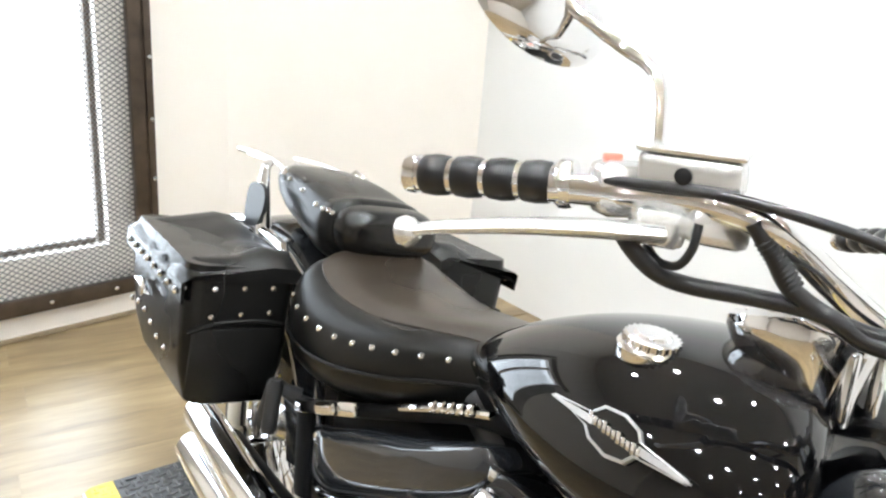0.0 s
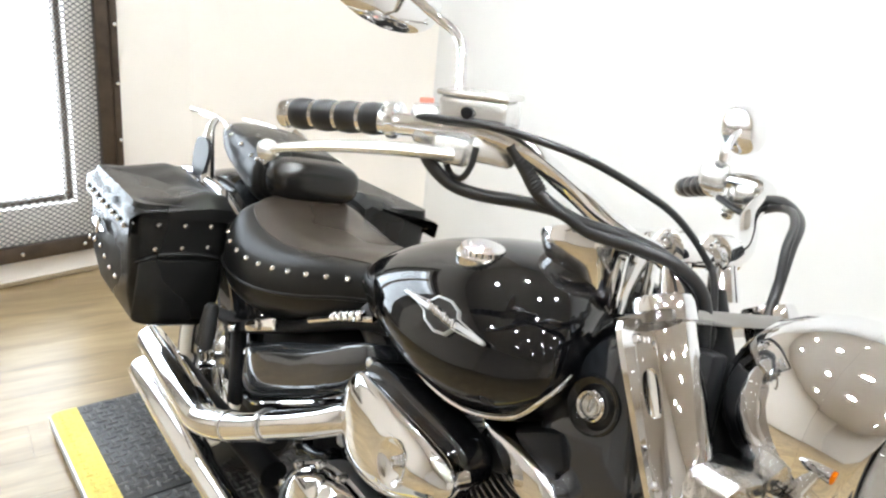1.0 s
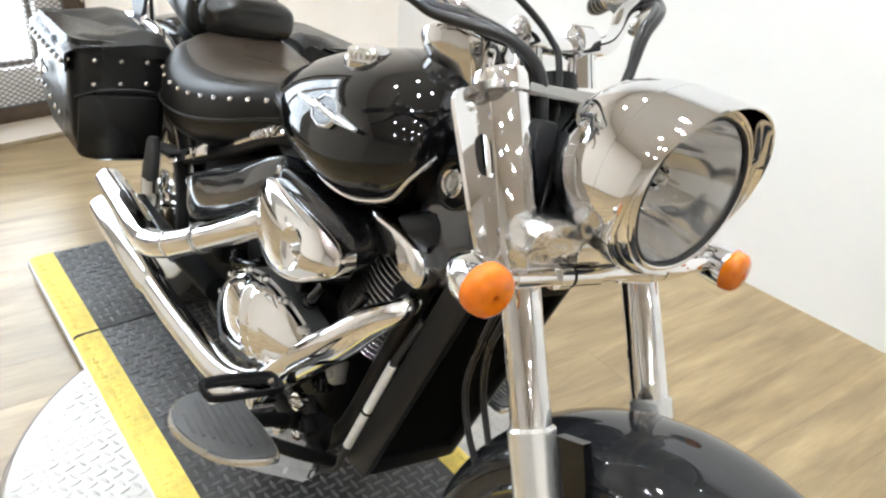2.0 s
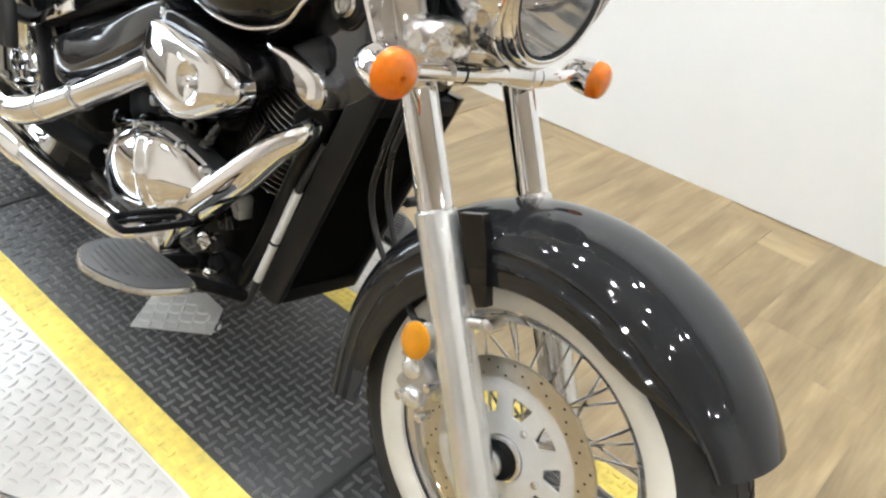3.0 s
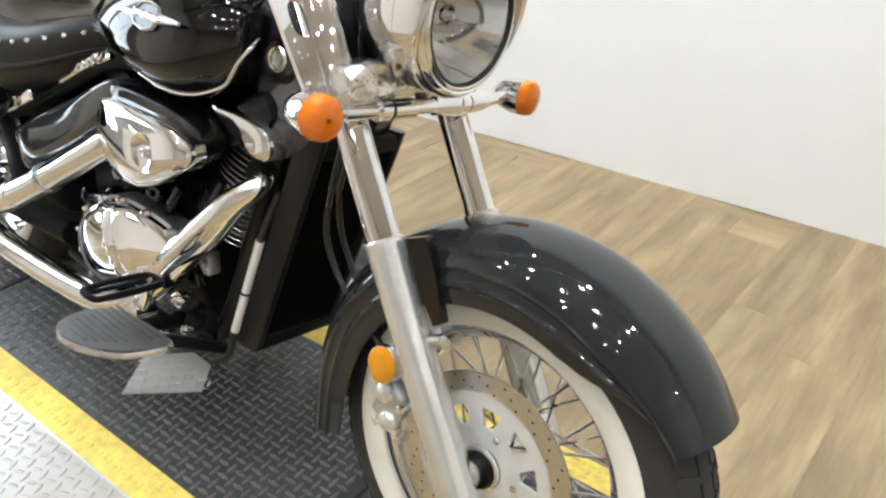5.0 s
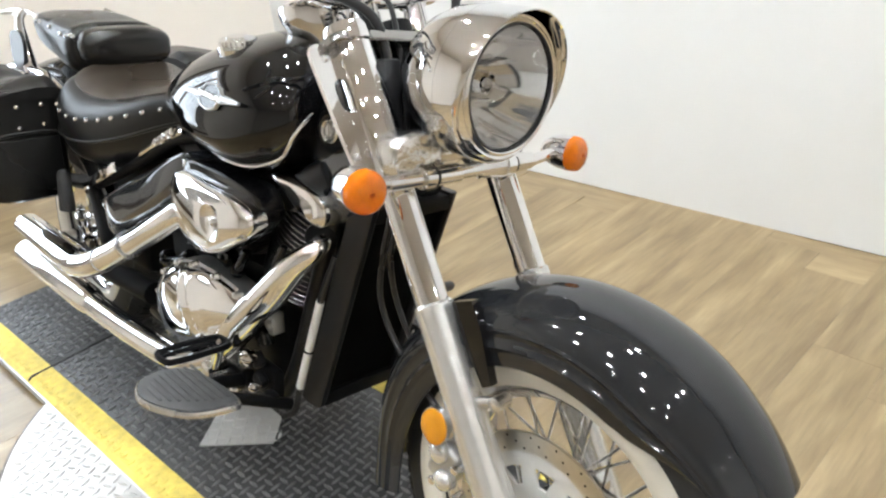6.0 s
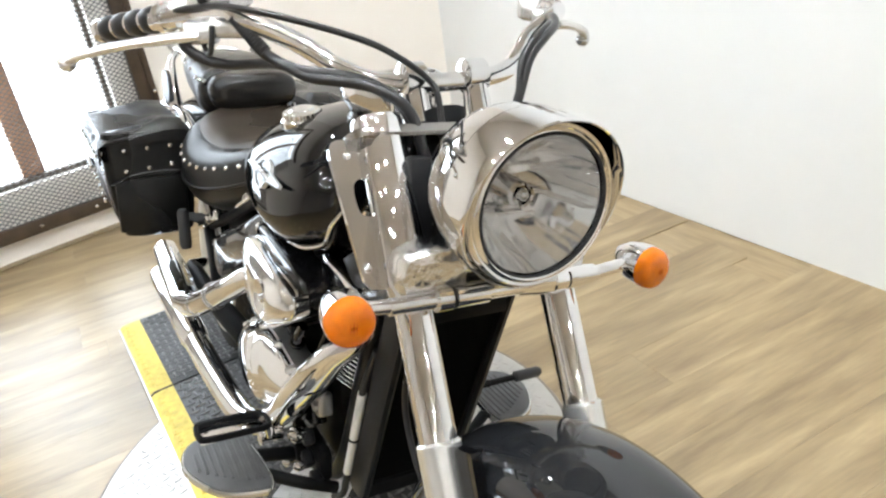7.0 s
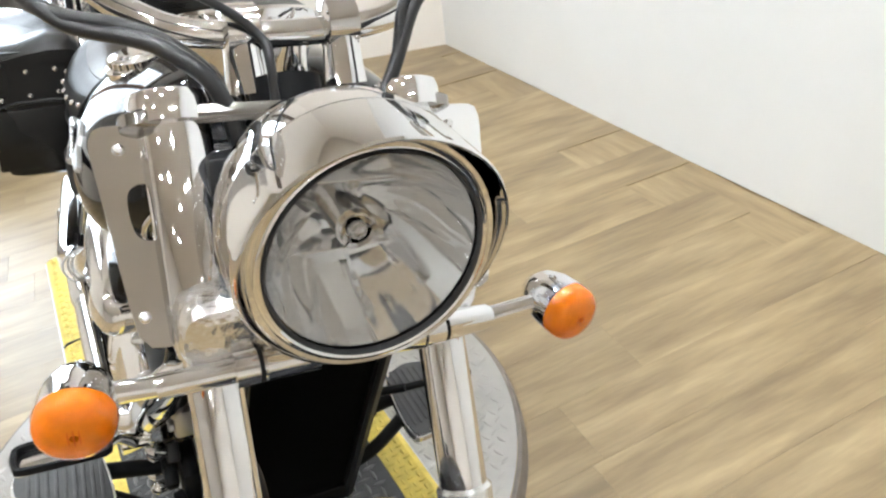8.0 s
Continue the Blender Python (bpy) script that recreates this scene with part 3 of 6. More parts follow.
def wheel(name, x, z, R, hw, rim_r, white, nspoke):
    c = (x, 0, z)
    bm = B()
    lathe(bm, c, (0, 1, 0), [(-0.062, 0.02), (-0.06, 0.03), (-0.045, 0.045), (-0.035, 0.034), (0.0, 0.03), (0.035, 0.034), (0.045, 0.045), (0.06, 0.03), (0.062, 0.02)], 32)
    hub = part(name, bm, CHROME_SOFT, bike, "spoked wheel hub")
    sw = R - white[1]
    prof = [(-hw * 0.62, rim_r + 0.004), (-hw * 0.90, rim_r + 0.012), (-hw * 1.0, white[0] + 0.02), (-hw * 1.02, white[1] - 0.008), (-hw * 0.98, white[1] + sw * 0.35), (-hw * 0.82, R - 0.018), (-hw * 0.6, R - 0.006), (0, R)]
    full = prof + [(-a, r) for a, r in prof[-2::-1]]
    full += [(hw * 0.55, rim_r - 0.004), (-hw * 0.55, rim_r - 0.004)]
    bm = B()
    ring(bm, c, (0, 1, 0), full, 96)
    part("tyre", bm, TYRE, hub, "black tyre")
    # tread blocks
    verts, faces = [], []
    for i in range(56):
        a0 = 2 * math.pi * i / 56
        for side in (-1, 1):
            for j, (ya, yb, ra, rb) in enumerate(((0.08, 0.42, R, R - 0.003), (0.5, 0.86, R - 0.004, R - 0.019))):
                da = 2 * math.pi / 56 * 0.72
                sh = (0.5 if j else 0.0) * 2 * math.pi / 56 + side * 0.01
                n0 = len(verts)
                for lift in (-0.004, 0.0022):
                    for yy, rr, aa in ((ya, ra, a0 + sh), (yb, rb, a0 + sh + 0.02), (yb, rb, a0 + sh + 0.02 + da), (ya, ra, a0 + sh + da)):
                        verts.append((x + (rr + lift) * math.cos(aa), side * hw * yy, z + (rr + lift) * math.sin(aa)))
                faces += [(n0 + 4, n0 + 5, n0 + 6, n0 + 7)] + [(n0 + p, n0 + (p + 1) % 4, n0 + 4 + (p + 1) % 4, n0 + 4 + p) for p in range(4)]
    me = bpy.data.meshes.new("tread")
    me.from_pydata(verts, [], faces)
    me.materials.append(TYRE)
    ob = new("tread", me)
    ob.parent = hub
    tagged(ob, kind="stuff")
    if white[1] - white[0] > 0.02:
        for s in (-1, 1):
            bm = B()
            w0, w1 = white
            ring(bm, c, (0, s, 0), [(hw * 0.90, w0), (hw * 0.965, w0 + 0.006), (hw * 1.05, (w0 + w1) / 2), (hw * 1.055, w1 - 0.006), (hw * 1.0, w1), (hw * 0.85, w1), (hw * 0.80, w0)], 96)
            part("whitewall", bm, WHITEWALL, hub, "cream whitewall band")
    bm = B()
    ring(bm, c, (0, 1, 0), [(-hw * 0.72, rim_r + 0.010), (-hw * 0.66, rim_r + 0.002), (-hw * 0.62, rim_r - 0.006), (-hw * 0.45, rim_r - 0.012), (-hw * 0.3, rim_r - 0.026), (0, rim_r - 0.031), (hw * 0.3, rim_r - 0.026), (hw * 0.45, rim_r - 0.012), (hw * 0.62, rim_r - 0.006), (hw * 0.66, rim_r + 0.002), (hw * 0.72, rim_r + 0.010), (hw * 0.5, rim_r + 0.012), (-hw * 0.5, rim_r + 0.012)], 96)
    part("rim", bm, CHROME, hub, "chrome rim")
    bm = B()
    tube(bm, [(0, 0, 0), (0, 0, 1)], 0.0024, 6, smooth=False)
    me = bpy.data.meshes.new("spoke")
    bm.to_mesh(me)
    bm.free()
    me.materials.append(CHROME)
    me.shade_smooth()
    for i in range(nspoke):
        a = 2 * math.pi * i / nspoke
        s = -1 if i % 2 else 1
        tw = 0.62 * (1 if (i // 2) % 2 else -1)
        p0 = Vector((x + 0.042 * math.cos(a + tw), s * 0.046, z + 0.042 * math.sin(a + tw)))
        p1 = Vector((x + (rim_r - 0.022) * math.cos(a), s * 0.012, z + (rim_r - 0.022) * math.sin(a)))
        d = p1 - p0
        q = d.to_track_quat("Z", "Y").to_matrix().to_4x4()
        shared("spoke", me, hub, Matrix.Translation(p0) @ q @ Matrix.Diagonal((1, 1, d.length, 1)))
    return hub


front = wheel("front_wheel", AX, AZ, 0.319, 0.062, 0.211, (0.215, 0.258), 40)
RX, RZ = -1.70, 0.326
rear = wheel("rear_wheel", RX, RZ, 0.318, 0.082, 0.2, (0.205, 0.25), 36)

# brake disc: drilled ring on a slotted carrier
DC = Vector((AX, -0.068, AZ))
bm = B()
ring(bm, DC, (0, 1, 0), [(-0.0025, 0.120), (-0.0025, 0.151), (0.0025, 0.151), (0.0025, 0.120)], 72)
disc = part("brake_disc", bm, STEEL, front, "drilled steel brake disc")
bm = B()
pts = ((0.050, 0.30), (0.072, 0.20), (0.095, 0.13), (0.110, 0.16))
o = [(r * math.cos(-w), r * math.sin(-w)) for r, w in pts] + [(r * math.cos(w), r * math.sin(w)) for r, w in pts[::-1]]
skin(bm, [[(p, y, q) for p, q in o] for y in (-0.002, 0.002)])
arm = part("carrier_arm", bm, PALE_ALLOY, front, smooth=False)
arm.matrix_basis = Matrix.Translation(DC)
for i in range(1, 10):
    shared("carrier_arm", arm.data, front, Matrix.Translation(DC) @ Matrix.Rotation(2 * math.pi * i / 10, 4, "Y"))
bm = B()
ring(bm, DC, (0, 1, 0), [(-0.0021, 0.036), (-0.0021, 0.068), (0.0021, 0.068), (0.0021, 0.036)], 48)
ring(bm, DC, (0, 1, 0), [(-0.0019, 0.098), (-0.0019, 0.1205), (0.0019, 0.1205), (0.0019, 0.098)], 60)
part("disc_carrier", bm, PALE_ALLOY, front, "pale alloy disc carrier with openings")
verts, faces = [], []
for i in range(60):
    a = 2 * math.pi * i / 60
    r = (0.126, 0.1355, 0.145)[i % 3]
    n0 = len(verts)
    for k in range(8):
        b2 = 2 * math.pi * k / 8
        verts.append((DC.x + r * math.cos(a) + 0.0021 * math.cos(b2), DC.y - 0.0032, DC.z + r * math.sin(a) + 0.0021 * math.sin(b2)))
    faces.append(tuple(range(n0, n0 + 8)))
me = bpy.data.meshes.new("disc_hole")
me.from_pydata(verts, [], faces)
me.materials.append(BLACK)
ob = new("disc_hole", me)
ob.parent = front
tagged(ob, "drilled holes", kind="stuff")
bm = B()
lathe(bm, (0, 0, 0), (0, 1, 0), [(-0.005, 0.004), (-0.003, 0.006), (0.003, 0.006)], 8)
dbolt = part("disc_bolt", bm, CHROME, front)
dbolt.matrix_basis = Matrix.Translation(DC + Vector((0.062, -0.004, 0)))
for i in range(1, 5):
    a = 2 * math.pi * i / 5
    shared("disc_bolt", dbolt.data, front, Matrix.Translation(DC + Vector((0.062 * math.cos(a), -0.004, 0.062 * math.sin(a)))))
bm = B()
lathe(bm, DC, (0, 1, 0), [(-0.012, 0.026), (-0.008, 0.034), (0.01, 0.036)], 32)
part("hub_cap", bm, CHROME, front, "chrome hub cover")
bm = B()
lathe(bm, DC, (0, 1, 0), [(-0.020, 0.020), (-0.020, 0.027), (-0.012, 0.031)], 24)
part("axle_seal", bm, BLACK, front)

# fork legs: chrome upper tube, aluminium slider, foot
for s in (-1, 1):
    bm = B()
    tube(bm, [fork_pt(0.57, s * FY), fork_pt(0.98, s * FY)], 0.0255, 28, smooth=False)
    leg = part("fork_leg", bm, CHROME, bike, "chrome fork tube")
    bm = B()
    top, bot = fork_pt(0.626, s * FY), fork_pt(0.275, s * FY)
    d = (bot - top)
    Ls = d.length
    lathe(bm, top, d, [(0, 0.0265), (0.004, 0.0300), (0.05, 0.0290), (Ls * 0.5, 0.0295), (Ls * 0.9, 0.0305), (Ls, 0.030), (Ls + 0.006, 0.025)], 32)
    part("slider", bm, SILVER, leg, "polished aluminium lower slider")
    bm = B()
    lathe(bm, Vector((AX - 0.002, s * (FY - 0.024), AZ)), (0, 1, 0), [(-0.012, 0.016), (-0.010, 0.02), (0.010, 0.02), (0.012, 0.016)], 24)
    part("axle_clamp", bm, CHROME_SOFT, leg)
    bm = B()
    p = fork_pt(0.495, s * FY)
    tube(bm, [p, p + Vector((0.055, -s * 0.012, 0.022))], 0.0095, 12, smooth=False)
    lathe(bm, p + Vector((0.057, -s * 0.012, 0.023)), (0, 1, 0), [(-0.016, 0.007), (-0.014, 0.011), (0.014, 0.011), (0.016, 0.007)], 16)
    part("fender_stay", bm, CHROME_SOFT, leg)

# front fender: deep skirted arc over the wheel, with rolled ridges
FR = 0.366


def fender_section(a, x, z, R, hw, skirt, taper=1.0):
    e = Vector((math.cos(a), 0, math.sin(a)))
    prof = []
    for t in np.linspace(-1, 1, 97):
        u = abs(t)
        if u < 0.62:
            k = u / 0.62
            y, r = hw * taper * math.sin(k * math.pi / 2 * 0.98), R - (1 - math.cos(k * math.pi / 2)) * 0.055 * taper
        else:
            k = (u - 0.62) / 0.38
            y, r = hw * taper * (1 + 0.02 * math.sin(k * math.pi)), R - 0.055 * taper - k * skirt
            y += 0.0048 * math.exp(-((k - 0.45) / 0.07) ** 2) * min(1.0, skirt / 0.03)
            y += 0.0034 * math.exp(-(k / 0.07) ** 2)
        prof.append((math.copysign(y, t), r))
    return [Vector((x, y, z)) + e * r for y, r in prof]


def fender(bm, x, z, R, hw, a0, a1, skirt, n=48, th=0.003, taper=None):
    outer, inner = [], []
    for i in range(n + 1):
        f = i / n
        a = radians(a0 + (a1 - a0) * f)
        tp = taper(f) if taper else 1.0
        sk = skirt(f)
        outer.append(fender_section(a, x, z, R, hw, sk, tp))
        inner.append(fender_section(a, x, z, R - th, hw - th, max(sk - 0.001, 0.0), tp))
    rings = [o + i[::-1] for o, i in zip(outer, inner)]
    skin(bm, rings)


bm = B()
fender(bm, AX - 0.004, AZ, FR, 0.101, 34, 195, lambda f: float(np.interp(f, [0, 0.04, 0.09, 0.14, 0.21, 0.45, 0.6, 0.8, 1.0], [0.001, 0.002, 0.016, 0.034, 0.046, 0.052, 0.056, 0.056, 0.046])), taper=lambda f: 0.80 + 0.20 * min(1, f * 6) if f < 0.17 else (1.0 if f < 0.88 else 1.0 + 0.20 * ((f - 0.88) * 8) ** 2))
ff = part("front_fender", bm, PAINT_GREY, bike, "glossy dark grey-black front fender")
for s in (-1, 1):
    bm = B()
    p = fork_pt(0.590, s * (0.108 if s < 0 else 0.100), 0.050)
    o = [(-0.012, 0.034 if s < 0 else 0.0), (0.028, 0.028 if s < 0 else -0.004), (0.026, -0.02), (0.012, -0.095), (-0.006, -0.095), (-0.014, -0.02)]
    skin(bm, [[p + FORK_FWD * x + FORK_UP * z + Vector((0, s * y, 0)) for x, z in o] for y in (-0.008, 0.004, 0.007)])
    part("fender_bracket", bm, PAINT, ff)

# caliper, reflector, hose on the right leg
cp = Vector((-0.150, -0.100, 0.372))
tilt = Matrix.Rotation(radians(28), 4, "Y")
bm = B()
box(bm, cp + Vector((0, 0.012, 0)), (0.050, 0.022, 0.082), 0.008, tilt)
box(bm, cp + Vector((-0.002, -0.012, 0)), (0.044, 0.024, 0.074), 0.010, tilt, 3)
cal = part("brake_caliper", bm, CAST, bike, "cast alloy brake caliper")
for dx, dz in ((-0.006, 0.021), (0.008, -0.022)):
    bm = B()
    lathe(bm, cp + Vector((dx, -0.022, dz)), (0, 1, 0), [(-0.016, 0.004), (-0.014, 0.011), (-0.011, 0.0155), (-0.006, 0.018), (0.006, 0.019)], 24)
    part("piston_boss", bm, SILVER, cal, "round alloy piston boss")
bm = B()
box(bm, cp + Vector((0.030, 0.006, 0.012)), (0.030, 0.014, 0.075), 0.005, Matrix.Rotation(radians(-14), 4, "Y"))
part("caliper_mount", bm, CHROME_SOFT, cal)
bm = B()
tube(bm, [cp + Vector((-0.020, -0.018, 0.030)), cp + Vector((-0.028, -0.024, 0.046))], 0.005, 10, smooth=False)
part("bleed_nipple", bm, CHROME, cal)
for dx, dz in ((-0.024, 0.034), (-0.016, -0.036), (0.028, 0.008), (0.030, -0.046)):
    bm = B()
    lathe(bm, cp + Vector((dx, -0.020, dz)), (0, 1, 0), [(-0.010, 0.005), (-0.008, 0.0075), (0.016, 0.0075)], 8)
    part("caliper_bolt", bm, CHROME, cal)
for s in (-1, 1):
    bm = B()
    rp = Vector((-0.147, s * 0.150, 0.455))
    lathe(bm, rp, (0.12, s, 0.0), [(-0.012, 0.018), (-0.01, 0.024), (0.002, 0.025)], 28, sy=1.25)
    rb = part("reflector", bm, CHROME_SOFT, bike, "round side reflector")
    bm = B()
    lathe(bm, rp, (0.12, s, 0.0), [(0.0, 0.0236), (0.004, 0.0233), (0.007, 0.0196), (0.008, 0.009)], 28, sy=1.25)
    part("lens", bm, AMBER_LIGHT, rb, "amber reflector lens")
    bm = B()
    tube(bm, [rp + Vector((0.0, -s * 0.005, 0)), fork_pt(0.47, s * FY)], 0.006, 8, smooth=False)
    part("reflector_stay", bm, BLACK, rb)
drawn_by(BODY)
for dx in (0.0, -0.016):
    bm = B()
    tube(bm, [(-0.125, -0.112, 0.43), (-0.181, -0.102, 0.455), (-0.245 - dx, -0.10 - dx, 0.502), (-0.277 - dx, -0.10 - dx, 0.565), (-0.265 - dx, -0.10, 0.635), (-0.252 - dx, -0.095, 0.69), (-0.24, -0.08, 0.77), (-0.255, -0.05, 0.90)], 0.0044, 10)
    part("brake_hose", bm, GRIP, bike)

# headlight
HL = Vector((-0.130, 0.0, 0.868))
HD = Vector((1, 0, -0.03)).normalized()
drawn_by(resized(HL, (-0.203, -0.003, 0.935), 1.09))
bm = B()
lathe(bm, HL, HD, [(-0.152, 0.0038), (-0.150, 0.020), (-0.142, 0.046), (-0.124, 0.070), (-0.098, 0.088), (-0.070, 0.0985), (-0.045, 0.1030), (-0.028, 0.1040), (-0.028, 0.0980), (-0.05, 0.090)], 64, cap=False)
hl = part("headlight", bm, CHROME, bike, "chrome bullet headlight housing")
# visor: the shell runs on over the upper rim
bm = B()
d, u, w = basis(HD)
outer = []
for t in np.linspace(0, 2 * math.pi, 72, endpoint=False):
    e = math.cos(t) * u + math.sin(t) * (w if w.z > 0 else -w)
    reach = 0.004 + 0.036 * max(0.0, (math.sin(t) + 0.5) / 1.5) ** 0.85
    outer.append([HL + HD * a + e * r for a, r in ((-0.032, 0.1035), (-0.012, 0.1040), (reach * 0.5, 0.1036), (reach, 0.1030), (reach + 0.0018, 0.1015), (reach, 0.1000), (-0.010, 0.0985), (-0.032, 0.0985))])
skin(bm, outer, loop=True)
part("visor", bm, CHROME, hl, "chrome visor")
bm = B()
ring(bm, HL + HD * 0.009, HD, [(-0.014, 0.0978), (-0.010, 0.0982), (-0.010, 0.0945), (-0.014, 0.0940)], 64)
part("rim_seat", bm, CHROME_SOFT, hl, "seat behind the lens ring")
bm = B()
ring(bm, HL + HD * 0.009, HD, [(-0.010, 0.0984), (-0.003, 0.0984), (0.002, 0.0964), (0.0065, 0.0935), (0.0055, 0.0905), (0.0085, 0.0885), (0.0095, 0.0858), (0.008, 0.0832), (-0.004, 0.0826), (-0.008, 0.0855)], 64)
part("bezel", bm, CHROME, hl, "polished headlight ring")
bm = B()
ring(bm, HL + HD * 0.009, HD, [(0.0085, 0.0832), (0.0100, 0.0828), (0.0095, 0.0818), (0.004, 0.0815)], 64)
part("gasket", bm, RUBBER, hl)
bm = B()
d, u, w = basis(HD)
bowl = []
SECTOR = (0.0, 0.004, -0.002, 0.003, -0.003, 0.001, 0.0045, -0.001, 0.003, -0.0025)
for a, r in [(-0.082, 0.012), (-0.078, 0.024), (-0.071, 0.037), (-0.060, 0.050), (-0.045, 0.062), (-0.025, 0.072), (0.0, 0.0803)]:
    # mirror sectors, each set at its own tilt
    bowl.append([HL + HD * (a + 0.009 * r / 0.0803 + SECTOR[int((t + 0.2) / (2 * math.pi) * 10) % 10] * math.sin(math.pi * (r / 0.0803) ** 1.3)) + r * (math.cos(t) * u + math.sin(t) * w) for t in np.linspace(0, 2 * math.pi, 120, endpoint=False)])
skin(bm, bowl, cap=False)
facets = material("mirror_reflector", (0.95, 0.95, 0.95), 0.05, 0.85, noise_scale=18, vary=0.03, bump=0.05, bump_scale=30)
part("reflector_bowl", bm, facets, hl, "fluted mirror reflector")
for z in (-1, 1):
    bm = B()
    box(bm, HL + HD * -0.062 + Vector((0, 0, z * 0.026)), (0.026, 0.074, 0.0022), 0.0008, Matrix.Rotation(radians(z * -9), 4, "Y"))
    part("reflector_step", bm, facets, hl, "level step across the reflector")
bm = B()
lathe(bm, HL, HD, [(-0.085, 0.0150), (-0.034, 0.0160), (-0.028, 0.0160), (-0.026, 0.0145), (-0.028, 0.0120), (-0.036, 0.0105), (-0.036, 0.0080), (-0.030, 0.0075), (-0.024, 0.0060), (-0.022, 0.0025)], 32)
part("bulb_shield", bm, CHROME, hl, "round chrome bulb shield")
bm = B()
lathe(bm, HL, HD, [(-0.0290, 0.0078), (-0.0240, 0.0066), (-0.0215, 0.0040), (-0.0205, 0.0010)], 16)
part("bulb_tip", bm, CHROME_SOFT, hl)
bm = B()
lathe(bm, HL + HD * 0.009, HD, [(0.004, 0.0815), (0.0065, 0.0785), (0.010, 0.062), (0.0128, 0.036), (0.0138, 0.006)], 48, cap=True)
lens = part("lens", bm, GLASS, hl, "clear headlight glass")
lens.visible_shadow = False

# light bar, turn signals
drawn_by(None)
SG = {-1: Vector((-0.233, -0.231, 0.804)), 1: Vector((-0.228, 0.232, 0.809))}
BARX = -0.255


def bar_pt(y):
    return Vector((BARX, y, 0.800))


bm = B()
tube(bm, [bar_pt(-0.17), bar_pt(-0.085), bar_pt(0.085), bar_pt(0.155)], 0.0115, 20, smooth=False)
tube(bm, [bar_pt(-0.078), bar_pt(-0.03)], 0.0155, 20, smooth=False)
tube(bm, [bar_pt(0.02), bar_pt(0.075), bar_pt(0.15)], [0.013, 0.017, 0.012], 20, smooth=False, flat=(0.8, 1.2))
bar = part("light_bar", bm, CHROME, bike, "chrome light bar")
for y in (-0.095, 0.088):
    bm = B()
    lathe(bm, bar_pt(y), (0, 1, 0), [(-0.010, 0.012), (-0.010, 0.0165), (0.010, 0.0165), (0.010, 0.012)], 20)
    cl = part("bar_clamp", bm, CHROME, bar)
    bm = B()
    lathe(bm, bar_pt(y), (0, 1, 0), [(0.0105, 0.012), (0.0105, 0.0155), (0.0145, 0.0155), (0.0145, 0.012)], 20)
    part("clamp_seal", bm, BLACK, bar)
for s, c in SG.items():
    ax = Vector((1, s * 0.10, 0))
    an = ax.normalized()
    drawn_by(resized(c, c, 1.10))
    bm = B()
    lathe(bm, c, ax, [(-0.052, 0.008), (-0.049, 0.015), (-0.036, 0.023), (-0.02, 0.0272), (0.0, 0.0285), (0.0, 0.025)], 40)
    sg = part("turn_signal", bm, CHROME, bike, "round chrome turn signal")
    bm = B()
    lathe(bm, c, ax, [(-0.002, 0.0262), (0.0, 0.0280), (0.008, 0.0276), (0.014, 0.0254), (0.018, 0.0200), (0.0200, 0.012), (0.0206, 0.003), (0.0186, 0.003), (0.0180, 0.012), (0.0160, 0.0190), (0.012, 0.0238), (0.006, 0.0258), (-0.002, 0.0258)], 44, cap=False)
    part("lens", bm, AMBER, sg, "amber signal lens")
    bm = B()
    lathe(bm, c, ax, [(-0.003, 0.0250), (-0.010, 0.0215), (-0.016, 0.014), (-0.018, 0.006), (-0.010, 0.006), (-0.004, 0.0062), (0.001, 0.003)], 32, cap=True)
    part("signal_bowl", bm, PALE_ALLOY, sg, "bright bowl with the bulb behind the lens")
    side = an.cross(Vector((0, 0, 1))).normalized()
    for k in range(-4, 5):
        h = math.sqrt(max(0.0, 0.0236 ** 2 - (k * 0.0050) ** 2))
        bm = B()
        tube(bm, [c + an * (0.0203 - 0.00016 * k * k - 0.0020 * q * q) + side * (k * 0.0036) + Vector((0, 0, q * h * 0.58)) for q in (-1, -0.5, 0, 0.5, 1)], 0.0007, 6, 3)
        part("lens_rib", bm, AMBER_DEEP, sg)
    bm = B()
    drawn_by(None)
    tube(bm, [c + Vector((-0.022, -s * 0.022, 0)), bar_pt(s * 0.155)], 0.010, 14, smooth=False)
    part("signal_stalk", bm, CHROME, sg)

# yokes and fork covers
bm = B()
for sgn in (-1, 1):
    o = smooth_outline([(0.052, 0.795), (0.050, 0.842), (0.072, 0.862), (0.110, 0.864), (0.140, 0.852), (0.146, 0.815), (0.128, 0.786), (0.085, 0.782)], 4)
    skin(bm, [[(x + 0.010 * math.cos((y - 0.1) * 30), sgn * (0.1 + (y - 0.1) * k), 0.823 + (z - 0.823) * k) for y, z in o] for x, k in ((-0.325, 0.96), (-0.315, 1.0), (-0.282, 1.0), (-0.270, 0.92), (-0.266, 0.7))])
box(bm, (-0.312, 0, 0.822), (0.05, 0.12, 0.035), 0.012, Matrix.Rotation(radians(-31), 4, "Y"))
crinkle = material("cast_chrome_bracket", (0.8, 0.8, 0.8), 0.14, 1.0, noise_scale=20, vary=0.05, bump=1.0, bump_scale=70)
part("lower_yoke", bm, crinkle, bike, "crinkled chrome lower yoke bracket")
drawn_by(None)
bm = B()
o = smooth_outline([(-0.045, -0.14), (0.02, -0.145), (0.03, -0.10), (0.028, 0.0), (0.03, 0.10), (0.02, 0.145), (-0.045, 0.14), (-0.07, 0.07), (-0.075, 0.0), (-0.07, -0.07)], 4)
